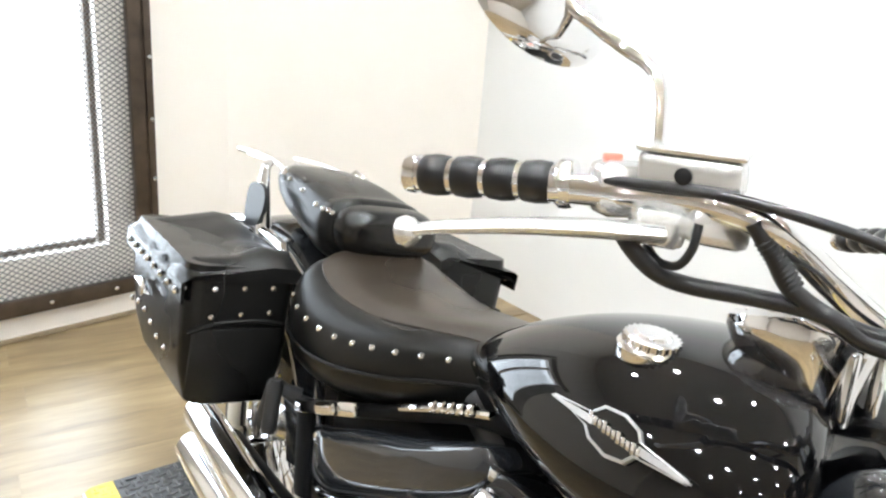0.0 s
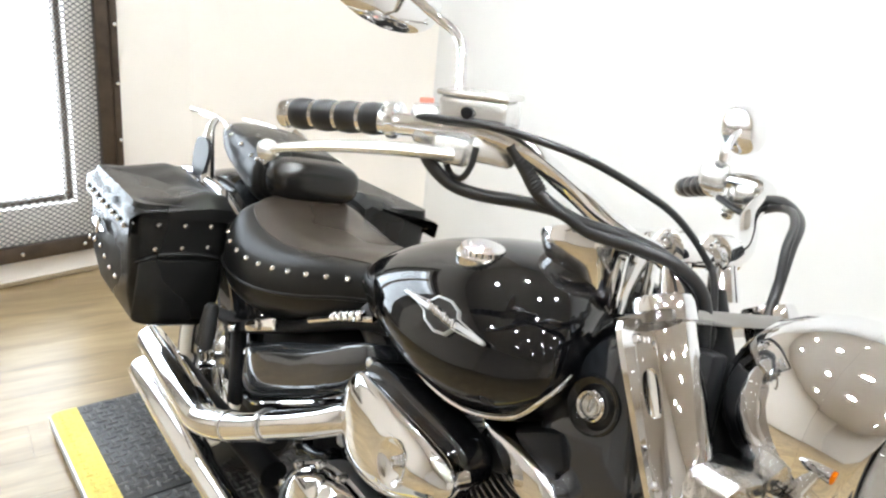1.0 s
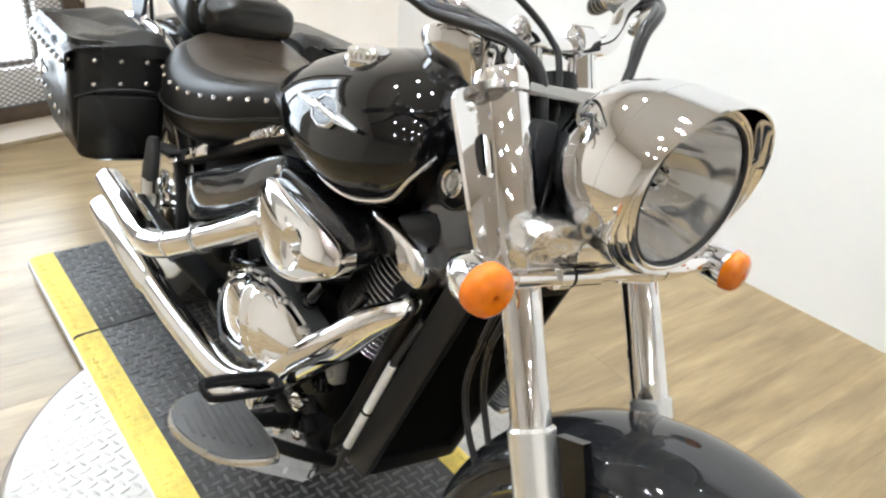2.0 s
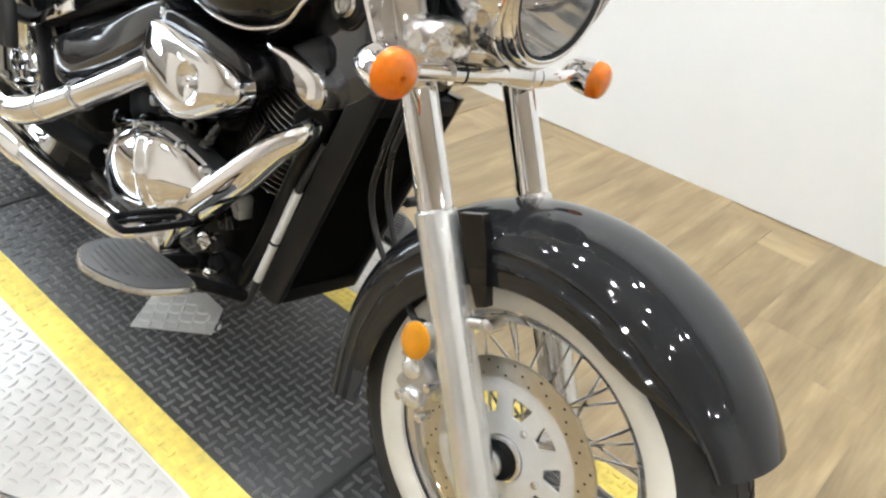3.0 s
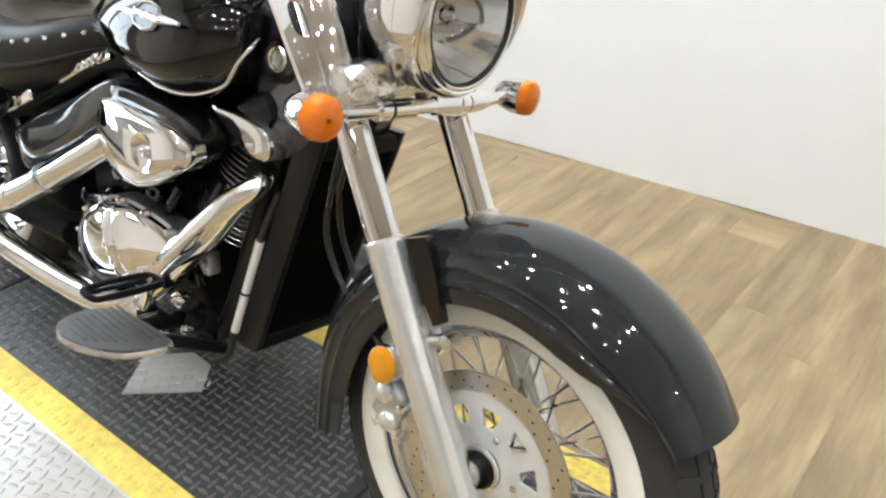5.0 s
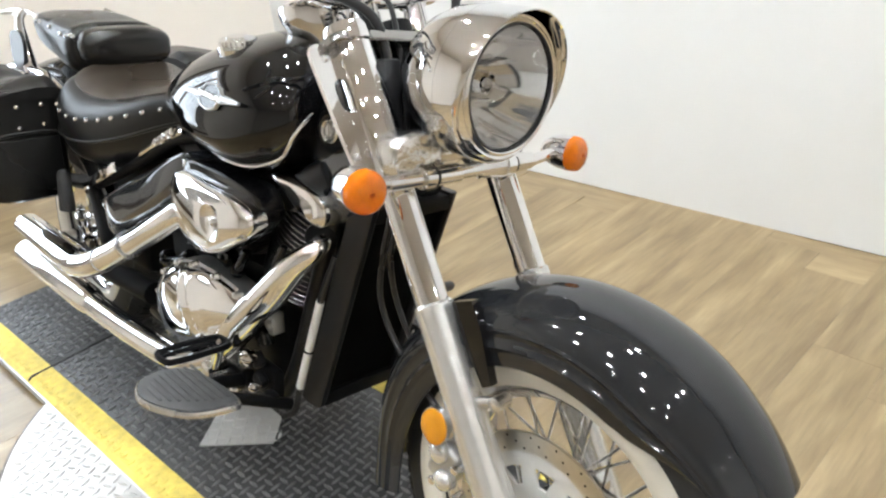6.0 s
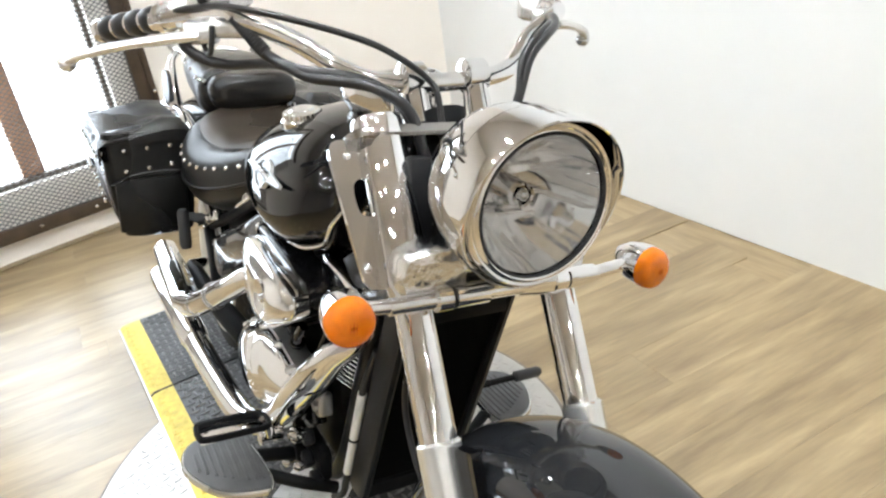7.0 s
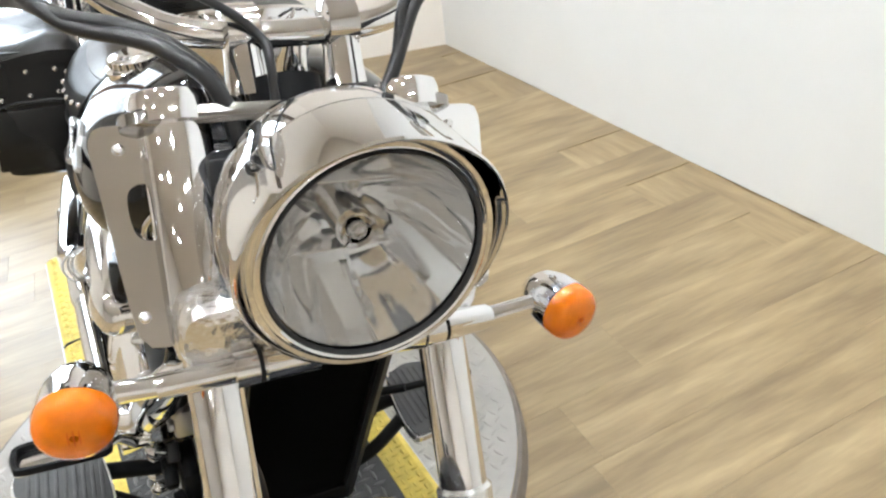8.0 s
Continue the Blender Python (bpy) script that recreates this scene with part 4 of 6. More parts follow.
rings = [[fork_pt(0.976, y * sc * 1.1, x * sc * 1.0) + FORK_UP * h for x, y in o] for h, sc in ((-0.010, 0.94), (-0.007, 1.0), (0.004, 1.0), (0.007, 0.95))]
skin(bm, rings)
# chrome darkened in its colour to stand for the dim ceiling it mirrors
dim_chrome = material("ceiling_toned_chrome", (0.34, 0.33, 0.32), 0.14, 1.0, noise_scale=20, vary=0.08)
yk = part("upper_yoke", bm, dim_chrome, bike, "chrome upper yoke cover")
for s in (-1, 1):
    bm = B()
    d = FORK_UP
    lathe(bm, fork_pt(0.980, s * (FY + 0.002)), d, [(-0.010, 0.0365), (0.010, 0.0365), (0.018, 0.034), (0.021, 0.026), (0.022, 0.01)], 28)
    part("fork_cap", bm, CHROME, yk)
    bm = B()
    lathe(bm, fork_pt(0.806, s * FY), d, [(-0.02, 0.028), (0.0, 0.0325), (0.195, 0.0325), (0.20, 0.030)], 32)
    fc = part("fork_cover", bm, CHROME, bike, "chrome fork cover")
    bm = B()
    box(bm, fork_pt(0.812, s * FY, 0.006), (0.050, 0.050, 0.030), 0.010, Matrix.Rotation(radians(-31), 4, "Y"), 3)
    part("fork_clamp", bm, CHROME, fc, "chrome clamp block round the fork")
    bm = B()
    Y0W, Y1W, HH = FY + 0.024, FY + (0.075 if s < 0 else 0.092), 0.205
    zb = 0.800
    outl = [(Y0W - 0.004, 0.0), (Y1W - 0.030, 0.0), (Y1W - 0.020, 0.006), (Y1W - 0.016, 0.018), (Y1W, HH - 0.016), (Y1W - 0.004, HH - 0.004), (Y1W - 0.014, HH), (Y0W - 0.004, HH)]
    hole = smooth_outline([(Y0W + 0.002, HH * 0.50), (Y0W + 0.022, HH * 0.51), (Y0W + 0.024, HH * 0.70), (Y0W + 0.002, HH * 0.72)], 5)

    def wing_pt(y, h, f):
        return fork_pt(zb, s * y, f - 0.05 * (y - Y0W)) + FORK_UP * h

    hc = (Y0W + 0.012, HH * 0.60)
    loops = ([], [])
    for k in range(64):
        e = (math.cos(2 * math.pi * k / 64), math.sin(2 * math.pi * k / 64))
        for line, got in ((outl, loops[0]), (hole, loops[1])):
            far = 0.0
            for (ya, ha), (yb, hb) in zip(line, line[1:] + line[:1]):
                den = e[0] * (hb - ha) - e[1] * (yb - ya)
                if abs(den) > 1e-12:
                    reach = ((ya - hc[0]) * (hb - ha) - (ha - hc[1]) * (yb - ya)) / den
                    along = ((ya - hc[0]) * e[1] - (ha - hc[1]) * e[0]) / den
                    if reach > 0 and -1e-9 <= along <= 1 + 1e-9:
                        far = max(far, reach)
            got.append((hc[0] + e[0] * far, hc[1] + e[1] * far))
    rims = [[wing_pt(y, h, f) for y, h in line] for line, f in ((loops[0], -0.004), (loops[0], -0.011), (loops[1], -0.011), (loops[1], -0.004))]
    skin(bm, [list(q) for q in zip(*rims)], loop=True)
    part("cover_wing", bm, CHROME, fc, "flat chrome wing with an open slot", smooth=False)
    for h in (0.03, HH - 0.022):
        bm = B()
        lathe(bm, wing_pt(Y0W + 0.026, h, -0.004), FORK_FWD, [(-0.002, 0.006), (0.003, 0.0055), (0.005, 0.003)], 10)
        part("wing_rivet", bm, CHROME_SOFT, fc)
    bm = B()
    box(bm, (-0.362, s * 0.082, 0.886), (0.034, 0.034, 0.142), 0.005, Matrix.Rotation(radians(-8), 4, "Y"))
    part("headlight_bracket", bm, PLASTIC, bike, "black upright headlight bracket")
bm = B()
tube(bm, [fork_pt(0.82, 0, -0.03), fork_pt(1.01, 0, -0.03)], 0.037, 20, smooth=False)
part("steering_head", bm, BLACK, bike)

# ---- tank
drawn_by(BODY)
TANK = [(-0.386, 0.085, 0.815, 0.868), (-0.389, 0.112, 0.800, 0.884), (-0.396, 0.134, 0.782, 0.897), (-0.412, 0.154, 0.762, 0.909), (-0.438, 0.171, 0.740, 0.920), (-0.475, 0.184, 0.718, 0.928), (-0.53, 0.193, 0.702, 0.931), (-0.60, 0.194, 0.702, 0.926), (-0.68, 0.186, 0.716, 0.910), (-0.755, 0.168, 0.733, 0.887), (-0.83, 0.140, 0.747, 0.853), (-0.89, 0.105, 0.756, 0.817), (-0.935, 0.06, 0.764, 0.788), (-0.945, 0.02, 0.768, 0.778)]


def tank_ring(x, hw, zb, zt, n=40, grow=0.0):
    zc = zb + 0.40 * (zt - zb)
    out = []
    for t in np.linspace(0, 2 * math.pi, n, endpoint=False):
        c, s = math.cos(t), math.sin(t)
        y = (hw + grow) * math.copysign(abs(c) ** 0.85, c)
        z = zc + (zt - zc + grow) * s if s > 0 else zc + (zc - zb + grow) * math.copysign(abs(s) ** 0.75, s)
        # the front wraps back towards the steering head
        wrap = min(1.0, max(0.0, (x + 0.56) / 0.16)) ** 2 * max(0.0, 0.14 - abs(y)) * 0.45 if hw > 0.07 else 0.0
        out.append(Vector((x - wrap, y, z)))
    return out


def interp_rows(rows, n):
    a = np.array(rows)
    t = np.linspace(0, len(rows) - 1, n)
    out = []
    for v in t:
        i = min(int(v), len(rows) - 2)
        f = v - i
        p0, p1, p2, p3 = a[max(i - 1, 0)], a[i], a[i + 1], a[min(i + 2, len(rows) - 1)]
        out.append(0.5 * (2 * p1 + (p2 - p0) * f + (2 * p0 - 5 * p1 + 4 * p2 - p3) * f * f + (3 * p1 - p0 - 3 * p2 + p3) * f ** 3))
    return out


bm = B()
skin(bm, [tank_ring(*r) for r in interp_rows(TANK, 44)])
tank = part("fuel_tank", bm, PAINT, bike, "gloss black fuel tank")
bm = B()
lowline = []
for r in interp_rows(TANK, 40)[3:-7]:
    zc = r[2] + 0.40 * (r[3] - r[2])
    t = radians(-42 if r[0] < -0.44 else -42 + 26 * min(1.0, (r[0] + 0.44) / 0.05))
    c, sn = math.cos(t), math.sin(t)
    yy = r[1] * c ** 0.85 + 0.002
    wr = min(1.0, max(0.0, (r[0] + 0.56) / 0.16)) ** 2 * max(0.0, 0.14 - yy) * 0.45
    lowline.append((r[0] - wr, -yy, zc + ((zc - r[2]) * math.copysign(abs(sn) ** 0.75, sn) if sn < 0 else (r[3] - zc) * sn)))
for s in (1, -1):
    tube(bm, [(x, s * y, z) for x, y, z in lowline[::2]], 0.0034, 10, 4)
part("tank_seam", bm, CHROME, tank, "bright rolled seam edge")
drawn_by(resized((-0.590, -0.098, 0.910), (-0.738, -0.117, 0.941), 0.86))
CAPP = Vector((-0.590, -0.098, 0.910))
CAPD = Vector((0.05, -0.20, 1)).normalized()
bm = B()
lathe(bm, CAPP, CAPD, [(-0.020, 0.044), (-0.002, 0.045), (0.002, 0.042), (0.004, 0.037), (0.012, 0.0365), (0.014, 0.034), (0.0145, 0.026), (0.0185, 0.022), (0.0195, 0.012), (0.0195, 0.003)], 40)
cap = part("fuel_cap", bm, CHROME, tank, "ribbed chrome filler cap")
d, u, w = basis(CAPD)
for k in range(22):
    a = 2 * math.pi * k / 22
    e = math.cos(a) * u + math.sin(a) * w
    bm = B()
    tube(bm, [CAPP + CAPD * 0.003 + e * 0.0372, CAPP + CAPD * 0.0125 + e * 0.0366], 0.0028, 8, smooth=False)
    part("cap_rib", bm, CHROME, cap)
drawn_by(BODY)
# speedometer console on the tank
bm = B()
POD, POD_AX = Vector((-0.482, -0.008, 0.900)), Vector((-0.28, 0, 1))
lathe(bm, POD, POD_AX, [(-0.03, 0.036), (0.0, 0.048), (0.025, 0.060), (0.048, 0.071), (0.064, 0.075), (0.073, 0.074), (0.077, 0.067), (0.071, 0.062)], 40)
con = part("speedometer_pod", bm, CHROME, tank, "chrome bell-shaped speedometer pod")
bm = B()
lathe(bm, POD, POD_AX, [(0.0715, 0.0615), (0.0725, 0.060)], 32)
part("dial_face", bm, PLASTIC, con, "dark dial face")
for s in (-1, 1):
    bm = B()
    box(bm, (-0.435, s * 0.030, 0.925), (0.012, 0.016, 0.07), 0.005)
    part("pod_stay", bm, CHROME, con)
# badge: winged chrome plate, its lettering left as a plain band
for s in (-1, 1):
    m = Matrix.Translation((-0.556, s * 0.187, 0.836)) @ Matrix.Rotation(radians(s * 2), 4, "Z") @ Matrix.Rotation(radians(s * 27), 4, "X") @ Matrix.Scale(0.74, 4)
    if s > 0:
        m = m @ Matrix.Rotation(math.pi, 4, "Z")
    bm = B()
    o = [(-0.12, 0.004), (-0.05, 0.010), (-0.035, 0.026), (0.0, 0.030), (0.03, 0.022), (0.04, 0.010), (0.115, 0.003), (0.115, -0.004), (0.04, -0.010), (0.03, -0.024), (0.0, -0.030), (-0.035, -0.022), (-0.05, -0.010)]
    # open shield: outer chrome outline with a dark field inside
    inner = [(p * (0.93 if abs(p) < 0.06 else 0.985), q * (0.86 if abs(q) > 0.009 else 0.35)) for p, q in o]
    skin(bm, [[m @ Vector((p, y, q)) for p, q in oo] for oo, y in ((o, 0.004), (o, -0.003), (inner, -0.004), (inner, 0.0))], loop=True)
    for sg in (-1, 1):
        wing = [(sg * 0.04, 0.0050), (sg * 0.075, 0.0042), (sg * 0.122, 0.0012), (sg * 0.122, -0.0012), (sg * 0.075, -0.0042), (sg * 0.04, -0.0050)]
        plate(bm, wing, 0.0, -0.0045, m)
    bd = part("badge", bm, CAST, tank, "winged chrome tank badge", smooth=False)
    bm = B()
    plate(bm, [(p * 0.97, q * 0.95) for p, q in o], 0.005, -0.0015, m)
    part("badge_field", bm, PAINT, bd, smooth=False)
    for k in range(11):
        bm = B()
        box(bm, m @ Vector((-0.045 + 0.0088 * k, -0.0028, 0.003 - 0.0006 * k)), (0.0050, 0.003, 0.009 if k % 3 else 0.013), 0.0008)
        part("badge_bar", bm, CHROME, bd)

# ---- seats
SEAT = [(-0.845, 0.05, 0.72, 0.785, 0.02), (-0.87, 0.078, 0.70, 0.795, 0.03), (-0.93, 0.108, 0.675, 0.795, 0.03), (-1.02, 0.145, 0.635, 0.782, 0.03), (-1.12, 0.172, 0.605, 0.768, 0.03), (-1.21, 0.184, 0.59, 0.768, 0.035), (-1.29, 0.18, 0.585, 0.782, 0.04), (-1.345, 0.158, 0.595, 0.797, 0.04), (-1.375, 0.11, 0.63, 0.79, 0.03)]


def seat_ring(x, hw, zb, zt, soft, n=36):
    out = []
    for t in np.linspace(0, 2 * math.pi, n, endpoint=False):
        c, s = math.cos(t), math.sin(t)
        y = hw * math.copysign(abs(c) ** 0.55, c)
        zc = zb + 0.55 * (zt - zb)
        z = zc + (zt - zc) * math.copysign(abs(s) ** 0.8, s) if s > 0 else zc + (zc - zb) * math.copysign(abs(s) ** 0.45, s)
        out.append(Vector((x, y * (1 - 0.18 * max(0.0, -s)), z)))
    return out


bm = B()
skin(bm, [seat_ring(*r) for r in interp_rows(SEAT, 40)])
seat = part("seat", bm, LEATHER, bike, "black leather rider seat with studded border")
# dished centre panel
bm = B()
rows = interp_rows(SEAT, 40)
panel = []
for x, hw, zb, zt, sft in rows[3:-4]:
    sec = []
    for t in np.linspace(-1, 1, 15):
        zc = zb + 0.55 * (zt - zb)
        c = abs(t) * 0.74
        s = math.sqrt(max(0.0, 1 - c ** (2 / 0.55)))
        sec.append(Vector((x * 0.97 - 0.033, t * hw * 0.74, zc + (zt - zc) * s ** 0.8 + 0.002 + 0.008 * (1 - t ** 6))))
    panel.append(sec + [p - Vector((0, 0, 0.012)) for p in sec[::-1]])
skin(bm, panel)
part("seat_panel", bm, LEATHER_WARM, seat, "smooth centre panel")
for s in (-1, 1):
    bm = B()
    tube(bm, [(x, s * hw * 1.005, zb + 0.42 * (zt - zb)) for x, hw, zb, zt, sft in rows[2:-3:3]], 0.0035, 8, 4)
    part("piping", bm, LEATHER, seat)

bm = B()
lathe(bm, (0, 0, 0), (0, 0, 1), [(-0.002, 0.0068), (0.001, 0.0066), (0.0035, 0.005), (0.005, 0.0025), (0.0054, 0.0006)], 10)
stud_me = bpy.data.meshes.new("stud")
bmesh.ops.recalc_face_normals(bm, faces=bm.faces[:])
bm.to_mesh(stud_me)
bm.free()
stud_me.materials.append(CHROME)
stud_me.shade_smooth()


def stud(parent, p, n):
    q = Vector(n).to_track_quat("Z", "Y").to_matrix().to_4x4()
    return shared("stud", stud_me, parent, Matrix.Translation(placed(p)) @ q)


dense = interp_rows(SEAT, 200)
for s in (-1, 1):
    path = []
    for x, hw, zb, zt, sft in dense[14:]:
        zc = zb + 0.55 * (zt - zb)
        t = radians(13)
        y = hw * math.cos(t) ** 0.55
        z = zc + (zt - zc) * math.sin(t) ** 0.8
        path.append(Vector((x, s * y, z)))
    acc, last = 0.0, path[0]
    stud(seat, last, (0, s * 0.6, 1))
    for p in path[1:]:
        acc += (p - last).length
        last = p
        if acc > 0.043:
            acc = 0.0
            back = max(0.0, (-p.x - 1.28) * 6)
            stud(seat, p + Vector((0, s * 0.001, 0.001)), (-back, s * 0.7, 0.9))

PIL = [(-1.362, 0.08, 0.80, 0.876), (-1.368, 0.100, 0.79, 0.888), (-1.382, 0.108, 0.780, 0.897), (-1.41, 0.112, 0.768, 0.899), (-1.50, 0.108, 0.788, 0.910), (-1.60, 0.100, 0.81, 0.914), (-1.67, 0.086, 0.84, 0.910), (-1.70, 0.06, 0.855, 0.898)]
bm = B()
skin(bm, [seat_ring(x, h, a, b, 0.02) for x, h, a, b in interp_rows(PIL, 36)])
pil = part("pillion_seat", bm, LEATHER, bike, "black leather passenger pad with studs")
bm = B()
prow = interp_rows(PIL, 36)
BOL = [(-1.312, 0.045, 0.830, 0.860), (-1.315, 0.076, 0.812, 0.872), (-1.325, 0.094, 0.800, 0.882), (-1.342, 0.103, 0.792, 0.887), (-1.365, 0.106, 0.788, 0.890), (-1.390, 0.105, 0.788, 0.889), (-1.405, 0.098, 0.80, 0.884)]
skin(bm, [[p + Vector((0, 0.010, 0)) for p in seat_ring(x, h, a, b, 0.02)] for x, h, a, b in interp_rows(BOL, 24)])
part("bolster", bm, LEATHER_GLOSS, pil, "shiny padded front bolster")
for s in (-1, 1):
    for k in range(7):
        f = 6 + k * 3.6
        r = prow[int(f)]
        t = radians(24)
        zc = r[2] + 0.55 * (r[3] - r[2])
        stud(pil, (r[0], s * r[1] * math.cos(t) ** 0.55, zc + (r[3] - zc) * math.sin(t) ** 0.8), (0, s, 0.7))

# ---- rear fender, rails, rack
bm = B()
fender(bm, -1.64, 0.318, 0.478, 0.108, 14, 150, lambda f: 0.15, 40)
part("rear_fender", bm, PAINT_GREY, bike, "glossy dark rear fender")
for s in (-1, 1):
    bm = B()
    tube(bm, [(-1.22, s * 0.115, 0.66), (-1.34, s * 0.125, 0.72), (-1.50, s * 0.128, 0.765), (-1.72, s * 0.128, 0.77), (-1.86, s * 0.124, 0.73)], 0.013, 14)
    part("fender_rail", bm, CHROME, bike, "chrome fender rail")
    bm = B()
    tube(bm, [(-1.60, s * 0.128, 0.765), (-1.625, s * 0.128, 0.83), (-1.66, s * 0.120, 0.885), (-1.69, s * 0.10, 0.906)], [0.018, 0.014, 0.010, 0.009], 14)
    part("rack_stay", bm, CHROME, bike, "chrome rack stay")
drawn_by(None)
bm = B()
box(bm, (-2.03, -0.02, 0.905), (0.36, 0.17, 0.004), 0.0015, Matrix.Rotation(radians(-4), 4, "Y"))
rk = part("rack_plate", bm, CHROME, bike, "thin chrome rack plate")
for sgn in (-1, 1):
    bm = B()
    tube(bm, [(-1.82, -0.02 + sgn * 0.09, 0.88), (-1.86, -0.02 + sgn * 0.095, 0.915), (-2.02, -0.02 + sgn * 0.095, 0.918), (-2.20, -0.02 + sgn * 0.085, 0.902)], 0.006, 10)
    part("rack_rail", bm, CHROME, rk)
drawn_by(BODY)
for s in (-1, 1):
    bm = B()
    o = smooth_outline([(-1.665, 0.78), (-1.60, 0.785), (-1.575, 0.83), (-1.585, 0.862), (-1.63, 0.868), (-1.67, 0.848)], 4)
    plate(bm, o, s * 0.138, s * 0.146)
    part("side_plate", bm, PLASTIC, bike)
    bm = B()
    tube(bm, [(-1.36, s * 0.135, 0.62), (-1.40, s * 0.14, 0.70), (-1.46, s * 0.14, 0.78)], 0.008, 10)
    part("strut_trim", bm, CHROME, bike)

# ---- side cover, frame rails, shock cover
for s in (-1, 1):
    bm = B()
    drawn_by(None)
    o = smooth_outline([(-1.372, 0.470), (-1.366, 0.505), (-1.31, 0.532), (-1.20, 0.585), (-1.06, 0.645), (-0.95, 0.698), (-0.905, 0.712), (-0.882, 0.690), (-0.915, 0.630), (-1.00, 0.565), (-1.14, 0.485), (-1.278, 0.414), (-1.345, 0.410), (-1.366, 0.435)], 5)
    plate(bm, o, s * 0.10, s * 0.140, dome=s * 0.030, inset=0.55)
    sc = part("side_cover", bm, PAINT_DARK, bike, "glossy dark side cover with chrome edge")
    bm = B()
    tube(bm, [(-1.33, s * 0.140, 0.400), (-1.27, s * 0.145, 0.408), (-1.13, s * 0.146, 0.482), (-1.00, s * 0.146, 0.556), (-0.92, s * 0.145, 0.620)], 0.0060, 8)
    part("chrome_edge", bm, CHROME, sc)
    bm = B()
    lathe(bm, (-1.335, s * 0.152, 0.495), (0, s, 0), [(-0.01, 0.010), (0.006, 0.012), (0.010, 0.008)], 16, sy=1.5)
    part("cover_lock", bm, CHROME, sc)
    drawn_by(BODY)
    bm = B()
    tube(bm, [(-0.55, s * 0.06, 0.70), (-0.70, s * 0.09, 0.73), (-0.823, s * 0.118, 0.722), (-0.968, s * 0.12, 0.664), (-1.108, s * 0.125, 0.606), (-1.27, s * 0.135, 0.545), (-1.42, s * 0.13, 0.52)], 0.012, 12)
    part("frame_rail", bm, BLACK, bike)
    bm = B()
    box(bm, (-1.165, s * 0.158, 0.588), (0.215, 0.012, 0.024), 0.005, Matrix.Rotation(radians(-22), 4, "Y"))
    lathe(bm, (-1.12, s * 0.164, 0.606), (0, s, 0), [(-0.006, 0.011), (0.006, 0.010), (0.009, 0.006)], 8)
    part("rail_cover", bm, CHROME, bike, "chrome rail cover")
    bm = B()
    tube(bm, [(-0.99, s * 0.132, 0.664), (-0.90, s * 0.131, 0.702), (-0.80, s * 0.126, 0.738)], 0.006, 8)
    for k in range(5):
        lathe(bm, (-0.91 + 0.02 * k, s * 0.132, 0.700 + 0.0082 * k), (0.92, 0, 0.38), [(-0.006, 0.006), (-0.003, 0.009), (0.003, 0.009), (0.006, 0.006)], 10)
    part("rail_trim", bm, CHROME, bike, "chrome trim along the rail")
    bm = B()
    box(bm, (-1.245, s * 0.140, 0.475), (0.045, 0.02, 0.16), 0.008, Matrix.Rotation(radians(-14), 4, "Y"))
    part("peg_plate", bm, BLACK, bike)
    bm = B()
    tube(bm, [(-1.285, s * 0.145, 0.555), (-1.30, s * 0.19, 0.57), (-1.335, s * 0.185, 0.485)], 0.013, 12, smooth=False)
    lathe(bm, (-1.29, s * 0.19, 0.49), (0.0, 0, 1), [(0.0, 0.011), (0.012, 0.0135), (0.085, 0.0135), (0.095, 0.009)], 18)
    part("passenger_peg", bm, RUBBER, bike, "folded rubber passenger peg")
bm = B()
box(bm, (-1.02, 0, 0.56), (0.46, 0.20, 0.16), 0.02)
box(bm, (-1.25, 0, 0.45), (0.20, 0.17, 0.22), 0.02)
part("battery_box", bm, BLACK, bike)
for s in (-1, 1):
    bm = B()
    tube(bm, [(-1.05, s * 0.12, 0.34), (-1.35, s * 0.135, 0.335), (-1.58, s * 0.135, 0.335)], [0.026, 0.024, 0.02], 12)
    part("swingarm", bm, BLACK, bike)
bm = B()
lathe(bm, (-1.58, 0, 0.335), (0, 1, 0), [(-0.145, 0.012), (-0.14, 0.02), (0.14, 0.02), (0.145, 0.012)], 20)
part("rear_axle", bm, CHROME, bike)

# ---- engine
bm = B()
box(bm, (-0.74, 0, 0.40), (0.36, 0.19, 0.24), 0.04)
box(bm, (-0.90, 0, 0.46), (0.20, 0.20, 0.16), 0.03)
engine = part("engine", bm, BLACK, bike, "black V-twin engine with chrome covers")


def cylinder_fins(top, bottom, name):
    a, b = placed(bottom), placed(top)
    d = (b - a).normalized()
    drawn_by(None)
    bm = B()
    lathe(bm, a, d, [(-0.02, 0.085), ((b - a).length, 0.085)], 28)
    cyl = part(name, bm, PLASTIC, bike, "black finned cylinder")
    bm = B()
    lathe(bm, (0, 0, 0), d, [(-0.0016, 0.070), (-0.0014, 0.113), (0.0, 0.1155), (0.0014, 0.113), (0.0016, 0.070)], 40, sx=1.0, sy=0.95)
    fin = part("fin", bm, PLASTIC, cyl)
    fin.data.materials.append(CHROME_SOFT if top[0] > -0.6 else PLASTIC)
    for f in fin.data.polygons:
        f.material_index = 1 if 0.110 < (f.center - Vector(d) * f.center.dot(d)).length else 0
    fin.matrix_basis = Matrix.Translation(a)
    for k in range(1, 18):
        shared("fin", fin.data, cyl, Matrix.Translation(a + (b - a) * (k / 17)))
    drawn_by(BODY)
    return cyl


